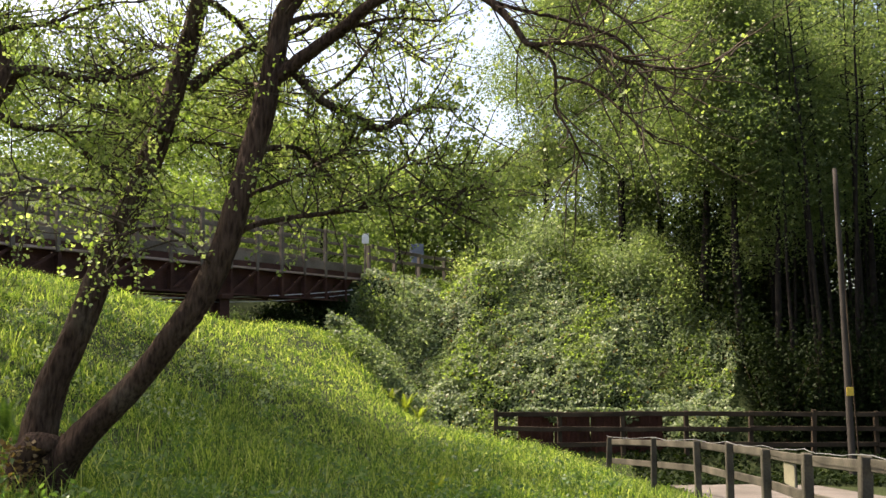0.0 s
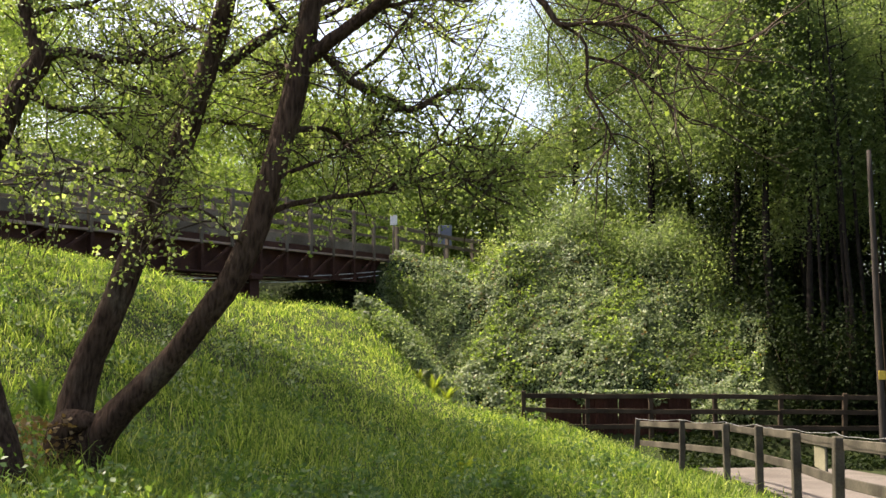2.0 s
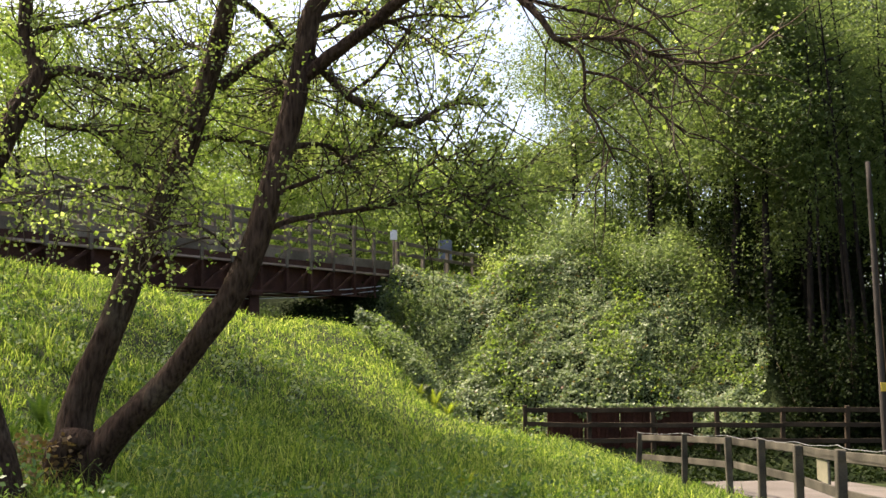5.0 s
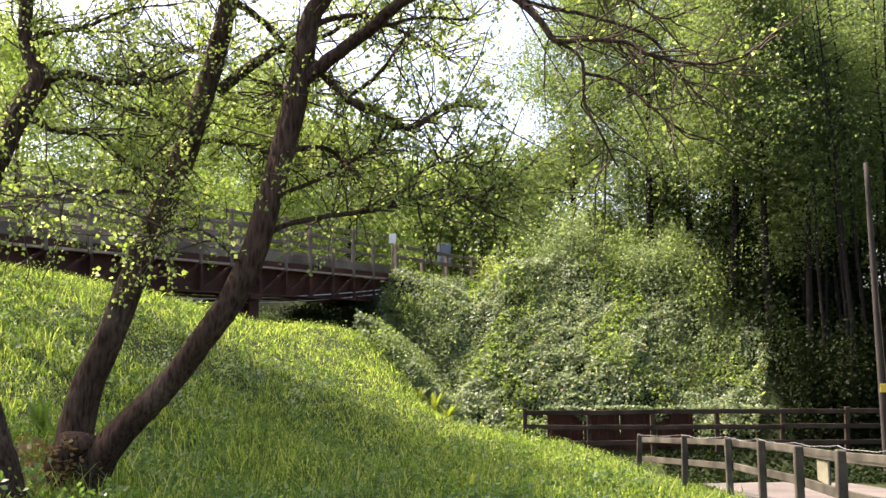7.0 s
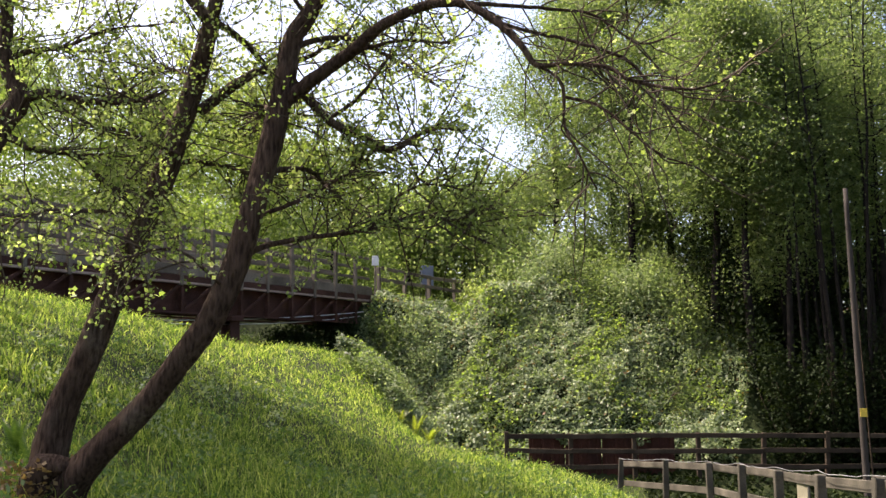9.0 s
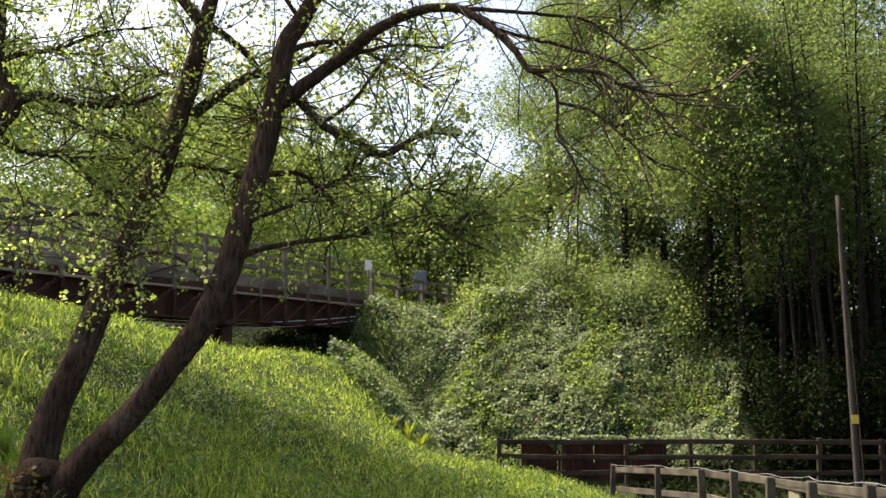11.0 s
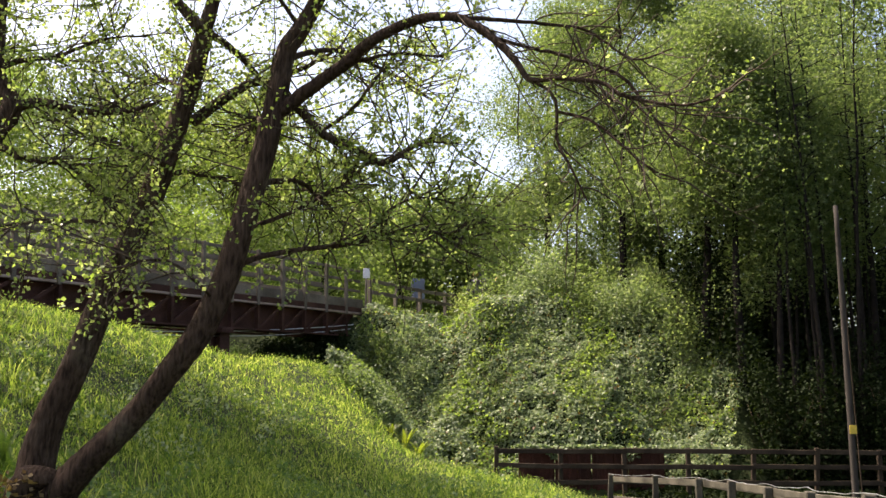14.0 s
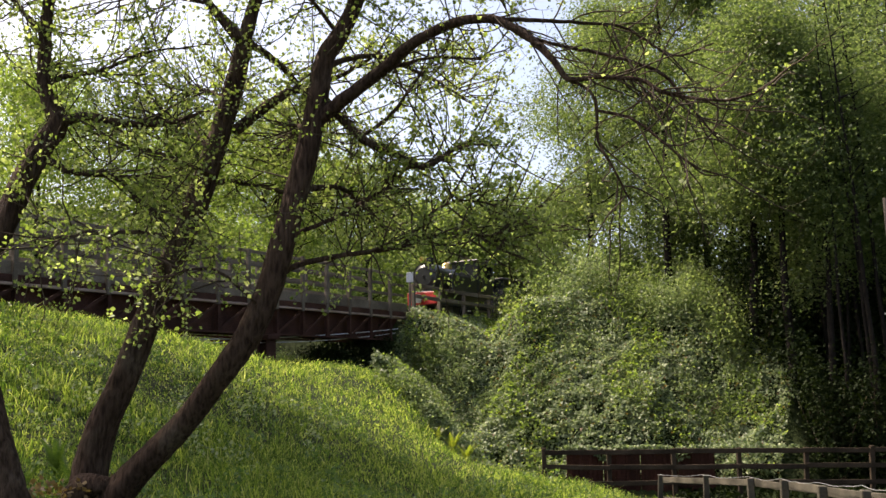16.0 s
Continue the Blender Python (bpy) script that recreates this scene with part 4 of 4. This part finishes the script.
def build_bushes():
    r = np.random.default_rng(41)
    for k in range(34):
        x, y = r.uniform(-2.2, 9.5), r.uniform(28.6, 36)
        q, s = along(np.array(x), np.array(y))
        if x > 8.2 or q < 1.6 or (s < 9 and q < 2.9) or s < -4 or (s < 4.5 and q < 3.2):
            continue
        mat = (LEAF_IVY, LEAF_WOOD, LEAF_IVY)[r.integers(0, 3)]
        build_bush("bramble_bush", "tangled green bramble bush on the embankment", x, y, r.uniform(0.7, 1.3), r.uniform(0.35, 0.7), 1000, 0.11, mat, int(r.integers(1e6)))
    # shrubs at the wood edge, whose shade is put into their leaf colour
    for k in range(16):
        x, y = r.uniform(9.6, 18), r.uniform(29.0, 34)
        build_bush("shade_toned_shrub", "shrub coloured near black for the shade beneath the wood edge", x, y, r.uniform(1.4, 2.0), r.uniform(2.6, 4.4), 1900, 0.19, LEAF_SHADE, int(r.integers(1e6)))
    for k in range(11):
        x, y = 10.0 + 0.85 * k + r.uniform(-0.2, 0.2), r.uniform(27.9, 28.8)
        build_bush("shade_toned_shrub", "shrub coloured near black for the shade beneath the wood edge", x, y, 1.5, r.uniform(2.8, 4.4), 2800, 0.13, LEAF_SHADE, int(r.integers(1e6)))
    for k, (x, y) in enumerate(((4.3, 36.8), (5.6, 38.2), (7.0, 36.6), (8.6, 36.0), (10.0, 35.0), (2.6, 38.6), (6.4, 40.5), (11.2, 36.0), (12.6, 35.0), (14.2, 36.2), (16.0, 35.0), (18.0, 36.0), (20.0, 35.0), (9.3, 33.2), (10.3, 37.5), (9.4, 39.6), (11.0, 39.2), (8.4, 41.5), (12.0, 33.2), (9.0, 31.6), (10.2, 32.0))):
        # from the eighth on, the wood's shade is in the leaf colour
        build_bush("hazel_shrub", "tall leafy shrub behind the ivy bank", x, y, 1.8, 3.0 if k < 7 else 4.2, 2000, 0.18, LEAF_DEEP if k < 7 else LEAF_SHADE, 660 + k)
    for k, (x, y) in enumerate(((5.0, 33.4), (6.4, 32.9), (7.7, 32.0), (6.0, 34.6), (3.4, 34.2), (7.2, 33.8))):
        build_bush("crest_bush", "leafy green bush on the crest of the ivy bank", x, y, 1.5, 1.5 + 0.12 * k, 2300, 0.125, (LEAF_WOOD, LEAF_IVY, LEAF_DEEP)[k % 3], 760 + k)
    # near-black shrubs added to stand for the dark shade under the bridge
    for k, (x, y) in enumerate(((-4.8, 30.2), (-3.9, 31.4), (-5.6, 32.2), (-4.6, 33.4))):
        build_bush("shade_filler_shrub", "near-black shrub standing in for the shade under the bridge", x, y, 1.1, 1.0, 2200, 0.13, LEAF_SHADE, 600 + k)
    for k, (x, y) in enumerate(((-2.3, 30.6), (-1.7, 29.2), (-2.2, 31.6), (-1.2, 31.2), (-1.6, 27.6), (-0.9, 26.0), (-2.4, 28.6), (-1.0, 32.0), (-6.6, 31.6), (-7.3, 32.4), (-2.0, 24.8), (-1.4, 24.2))):
        build_bush("sunny_shrub", "light green shrub in the sun by the bridge end", x, y, 0.9, 0.8, 2200, 0.10, (LEAF_WOOD, LEAF_IVY)[k % 2], 640 + k)
    for k in range(7):
        x, y, z, h = line_at(BR_LEN + 6.2 + k * 1.2)
        build_bush("crest_shrub", "light green shrub on the embankment crest", x + 1.9 * math.sin(radians(h)), y - 1.9 * math.cos(radians(h)), 1.0, 1.3 + 0.1 * k, 2200, 0.11, (LEAF_SPRING, LEAF_WOOD)[k % 2], 500 + k)


build_bank_cover()
build_bushes()


def build_fern(x, y, seed, size, mat, label):
    global rng
    rng = np.random.default_rng(seed)
    f = tagged(new("fern"), label, "fern", "ferns")
    f.matrix_basis = pose(x, y, float(ground(x, y)))
    for k in range(9):
        a = rng.uniform(0, 2 * np.pi)
        u = np.linspace(0, 1, 26)[:, None]
        lean = rng.uniform(0.25, 0.6)
        p = np.hstack([u ** 1.6 * math.cos(a) * lean, u ** 1.6 * math.sin(a) * lean, u * (1 - 0.25 * u)]) * size
        side = np.array([-math.sin(a), math.cos(a), 0])
        v, q = [], []
        for i in range(2, 25):
            for o in (-1, 1):
                w = size * 0.13 * math.sin(math.pi * (i / 27) ** 0.6) * o
                tip = p[i] + side * w + np.array([0, 0, 0.02])
                nx = p[i + 1]
                b = len(v)
                v += [p[i], tip, nx]
                q.append((b, b + 1, b + 2))
        put("frond", raw_mesh("frond", np.array(v), [np.array(q)], mat), f)


for k, (x, y, s) in enumerate(((-0.85, 21.6, 0.75), (-0.55, 21.2, 0.6), (-1.2, 22.3, 0.5), (1.3, 22.6, 0.5), (-0.2, 21.9, 0.5), (-0.1, 10.6, 0.4), (0.2, 9.6, 0.35))):
    build_fern(x, y, 700 + k, s, FERN, "yellow-green fern tuft among the grass")
for k, (x, y, s) in enumerate(((-4.2, 9.6, 0.6), (-4.6, 10.2, 0.65), (-3.9, 10.4, 0.5), (-2.55, 6.9, 0.35), (-1.2, 7.6, 0.3), (-4.4, 9.0, 0.55), (0.4, 8.8, 0.3))):
    build_fern(x, y, 730 + k, s, FERN_GREEN, "dark green fern in the shaded grass")


# ---------------------------------------------------------------- grass
def build_grass():
    r = np.random.default_rng(51)
    def outside(x, y):
        q, s = along(x, y)
        return (x < 4.5 + 0.09 * np.clip(y - 11.8, -8, 6) + 0.15 * r.normal(size=len(x))) & ~((q > 0.6) & (s > -5.2) & (y > 27)) & ~((y > 25.4 + 0.9 * (x + 1)) & (x > -2.2))

    def blades(name, label, y0, y1, tufts, per, tall, spread, wide, loose, fine):
        """Tufts whose blades arch outwards, and loose blades between them."""
        cy = np.exp(r.uniform(math.log(y0), math.log(y1), tufts))
        cx = r.uniform(-1, 1, tufts) * (0.56 * cy + 1.2)
        patch = 0.5 + 0.5 * np.sin(cx * 1.3 + 1.7 * np.sin(cy * 0.7)) * np.sin(cy * 1.1 + cx * 0.6 + 1)
        ch = (tall[0] + (tall[1] - tall[0]) * patch) * r.uniform(0.5, 1.3, tufts)
        n = tufts * per
        c = np.repeat(np.arange(tufts), per)
        off = r.normal(size=(n, 2)) * (spread * (0.6 + ch[c] / tall[1]))[:, None]
        free = r.random(n) < loose
        off[free] *= 4.5
        x, y = cx[c] + off[:, 0], cy[c] + off[:, 1]
        h = ch[c] * r.uniform(0.35, 1.1, n) * np.where(free, 0.6, 1)
        keep = outside(x, y)
        x, y, h, off = x[keep], y[keep], h[keep], off[keep]
        n = len(x)
        out = off / (np.linalg.norm(off, axis=1)[:, None] + 1e-6) + r.normal(size=(n, 2)) * 0.6
        bend = np.hstack([out, np.zeros((n, 1))]) * (h * r.uniform(0.1, 0.85, n))[:, None]
        a = r.uniform(0, 2 * np.pi, n)
        ws = np.stack([np.cos(a), np.sin(a), np.zeros(n)], -1) * (wide * (0.6 + y / 10.0) * r.uniform(0.6, 1.4, n))[:, None]
        base = np.stack([x, y, ground(x, y) - 0.01], -1)
        up = np.array([0, 0, 1.0]) * h[:, None]
        low, mid = base + up * 0.45 + bend * 0.18, base + up * 0.82 + bend * 0.6
        tip = base + up * r.uniform(0.7, 1.0, n)[:, None] + bend * 1.25
        if fine:
            v = np.stack([base - ws, base + ws, low + ws, low - ws, mid + ws * 0.7, mid - ws * 0.7, tip], 1).reshape(-1, 3)
            k = np.arange(n)[:, None] * 7
            me = raw_mesh(name, v, [np.concatenate([k + np.array([[0, 1, 2, 3]]), k + np.array([[3, 2, 4, 5]])]), k + np.array([[5, 4, 6]])], GRASS)
        else:
            v = np.stack([base - ws, base + ws, low + ws, low - ws, tip], 1).reshape(-1, 3)
            k = np.arange(n)[:, None] * 5
            me = raw_mesh(name, v, [k + np.array([[0, 1, 2, 3]]), k + np.array([[3, 2, 4]])], GRASS)
        tagged(put(name, me), label, "grass", kind="stuff")

    blades("grass", "lush uncut green meadow grass on the bank", 5.2, 13.5, 6800, 15, (0.10, 0.36), 0.05, 0.0028, 0.4, True)
    blades("short_grass", "short sunlit meadow grass on the bank", 11.5, 28, 11500, 15, (0.09, 0.24), 0.075, 0.0030, 0.55, False)
    # clover and small herbs among the grass
    m = 80000
    y = np.exp(r.uniform(math.log(6.5), math.log(27), m))
    x = r.uniform(-1, 1, m) * (0.54 * y + 1.0)
    thick = np.sin(x * 2.3 + 1.3 * np.sin(y * 1.7)) + np.sin(y * 2.9 + 1.1 * np.sin(x * 3.1)) + 0.9 * r.normal(size=m)
    ok = outside(x, y) & (thick > 0.5)
    x, y = x[ok], y[ok]
    at = np.stack([x, y, ground(x, y) + 0.03 + 0.15 * r.random(len(x))], -1)
    tagged(put("meadow_herbs", leaf_mesh("meadow_herbs", at, 0.014 + 0.0012 * y, GRASS, up=0.5)), "small bright herbs and clover among the grass", "herbs", kind="stuff")
    # broad weeds in the shade
    m = 420
    cy = np.exp(r.uniform(math.log(5.6), math.log(17), m))
    cx = r.uniform(-1, 0.32, m) * (0.5 * cy + 0.5)
    ok = (np.sin(cx * 1.9 + 2) * np.sin(cy * 1.4 + 1) + 0.6 * smooth(12, 8, cy) + 0.5 * r.normal(size=m) > 0.1) & (cx < 2.5)
    cx, cy = cx[ok], cy[ok]
    c = np.repeat(np.arange(len(cx)), 46)
    size = r.uniform(0.6, 1.5, len(cx))[c]
    rise = r.random(len(c)) ** 0.8
    x, y = cx[c] + r.normal(size=len(c)) * 0.085 * size, cy[c] + r.normal(size=len(c)) * 0.085 * size
    at = np.stack([x, y, ground(x, y) + 0.03 + 0.27 * size * rise], -1)
    tagged(put("broadleaf_weeds", leaf_mesh("broadleaf_weeds", at, 0.058, WEED, up=0.45, width=0.3)), "broad-leaved nettles and docks in the grass", "weeds", kind="stuff")


build_grass()


def build_pale_weeds():
    r = np.random.default_rng(61)
    c = np.stack([r.uniform(-6.2, -2.5, 20), r.uniform(11.5, 16, 20)], -1)
    p = c[r.integers(0, 20, 800)] + r.normal(size=(800, 2)) * 0.14
    at = np.stack([p[:, 0], p[:, 1], ground(p[:, 0], p[:, 1]) + 0.08 + 0.25 * r.random(800)], -1)
    tagged(put("pale_weeds", leaf_mesh("pale_weeds", at, 0.06, LEAF_IVY, up=0.6)), "yellow-green broad weeds in the sunny grass", "weeds", kind="stuff")


build_pale_weeds()


# ---------------------------------------------------------------- train
def build_engine():
    e = tagged(new("steam_locomotive"), "small black steam locomotive with red buffer beam", "locomotive")
    part("frame", boxed(-3.3, -0.12, -0.36, 0.36, 0.28, 0.46, bevel=0.01), BLACK, e)
    part("buffer_beam", boxed(-0.12, 0.0, -0.50, 0.50, 0.26, 0.62, bevel=0.012), RED, e, "bright red buffer beam")
    b = bmesh.new()
    cyl(b, (0, 0, 0.42), (0.14, 0, 0.42), 0.05)
    cyl(b, (0.14, 0, 0.42), (0.18, 0, 0.42), 0.13)
    part("buffer", b, STEEL, e, smooth=False)
    part("running_board", boxed(-3.3, -0.1, -0.52, 0.52, 0.625, 0.66, bevel=0.006), BLACK, e)
    part("smokebox", cyl(bmesh.new(), (-0.75, 0, 1.08), (-0.16, 0, 1.08), 0.42, n=28), BLACK, e)
    d = bmesh.new()
    cyl(d, (-0.159, 0, 1.08), (-0.11, 0, 1.08), 0.36, 0.28, n=28)
    cyl(d, (-0.11, 0, 1.08), (-0.05, 0, 1.08), 0.04, n=10)
    part("smokebox_door", d, BLACK, e)
    part("boiler", cyl(bmesh.new(), (-2.3, 0, 1.08), (-0.76, 0, 1.08), 0.38, n=28), BLACK, e)
    c = bmesh.new()
    cyl(c, (-0.46, 0, 1.45), (-0.46, 0, 1.86), 0.10, 0.12)
    cyl(c, (-0.46, 0, 1.86), (-0.46, 0, 1.92), 0.15)
    part("chimney", c, BLACK, e)
    b = bmesh.new()
    bmesh.ops.create_uvsphere(b, u_segments=16, v_segments=10, radius=0.17, matrix=Matrix.Translation((-1.35, 0, 1.48)))
    cyl(b, (-1.35, 0, 1.35), (-1.35, 0, 1.5), 0.17)
    part("dome", b, BRASS, e, smooth=True)
    for y in (-0.52, 0.40):
        part("side_tank", boxed(-2.25, -0.85, y, y + 0.12, 0.665, 1.22, bevel=0.02), BLACK, e)
    cab = part("cab", boxed(-3.25, -3.2, -0.5, 0.5, 0.665, 1.75), BLACK, e)
    part("cab_front", boxed(-2.36, -2.31, -0.5, 0.5, 0.665, 1.75), BLACK, e)
    for y in (-0.52, 0.48):
        part("cab_side", boxed(-3.2, -2.36, y, y + 0.04, 0.665, 1.2), BLACK, e)
        for x in (-3.2, -2.42):
            part("cab_pillar", boxed(x, x + 0.05, y, y + 0.04, 1.2, 1.75), BLACK, e)
    part("cab_roof", boxed(-3.4, -2.2, -0.58, 0.58, 1.752, 1.81, bevel=0.025), BLACK, e)
    for x in (-0.75, -1.5, -2.25):
        for y in (-0.24, 0.18):
            w = part("wheel", cyl(bmesh.new(), (x, y, 0.26), (x, y + 0.06, 0.26), 0.22, n=24), BLACK, e)
            ring = bmesh.new()
            bmesh.ops.create_cone(ring, cap_ends=False, segments=24, radius1=0.25, radius2=0.25, depth=0.07, matrix=Matrix.Translation((x, y + 0.03, 0.26)) @ pose(0, 0, 0, 90))
            bmesh.ops.create_cone(ring, cap_ends=False, segments=24, radius1=0.221, radius2=0.221, depth=0.07, matrix=Matrix.Translation((x, y + 0.03, 0.26)) @ pose(0, 0, 0, 90))
            part("tyre", ring, STEEL, w, "bright steel tyre")
    part("headlamp", cyl(bmesh.new(), (-0.16, 0, 1.58), (-0.02, 0, 1.58), 0.08), BRASS, e)
    return e


def build_coach(label):
    c = tagged(new("railway_coach"), label, "coach", "train coaches")
    part("underframe", boxed(-3.4, 0, -0.4, 0.4, 0.25, 0.42, bevel=0.01), BLACK, c)
    part("floor_panel", boxed(-3.4, 0, -0.52, 0.52, 0.424, 0.5, bevel=0.006), COACH, c)
    for y in (-0.52, 0.48):
        part("side_panel", boxed(-3.4, 0, y, y + 0.04, 0.504, 1.0, bevel=0.006), COACH, c)
        for x in (-3.4, -2.3, -1.15, -0.06):
            part("pillar", boxed(x, x + 0.06, y, y + 0.04, 1.003, 1.7), COACH, c)
    part("end_panel", boxed(-3.4, -3.36, -0.478, 0.478, 0.504, 1.7), COACH, c)
    part("end_panel", boxed(-0.04, 0, -0.478, 0.478, 0.504, 1.7), COACH, c)
    part("roof", boxed(-3.5, 0.1, -0.58, 0.58, 1.703, 1.78, bevel=0.03), ROOF, c, "dark grey canvas roof")
    for x in (-2.8, -0.6):
        for y in (-0.24, 0.18):
            part("wheel", cyl(bmesh.new(), (x, y, 0.2), (x, y + 0.06, 0.2), 0.19, n=20), BLACK, c)
    return c


engine = build_engine()
engine.scale = (1.3, 1.3, 1.3)
coaches = [build_coach("dark open-sided coach with dark grey roof") for _ in range(2)]


def motions():
    """The train runs along its line towards the bridge."""
    for thing, back in ((engine, 0.0), (coaches[0], 4.75), (coaches[1], 8.4)):
        rows = []
        for k in range(0, 33):
            t = k / 2
            s = min(58.0, 17.1 + 1.85 * (16.0 - t) + 2.6 * max(0.0, 15.0 - t)) + back
            x, y, z, h = line_at(s)
            rows.append((t, pose(x, y, z - 0.08, 0, 0, h + 180)))
        walk(thing, rows)


motions()
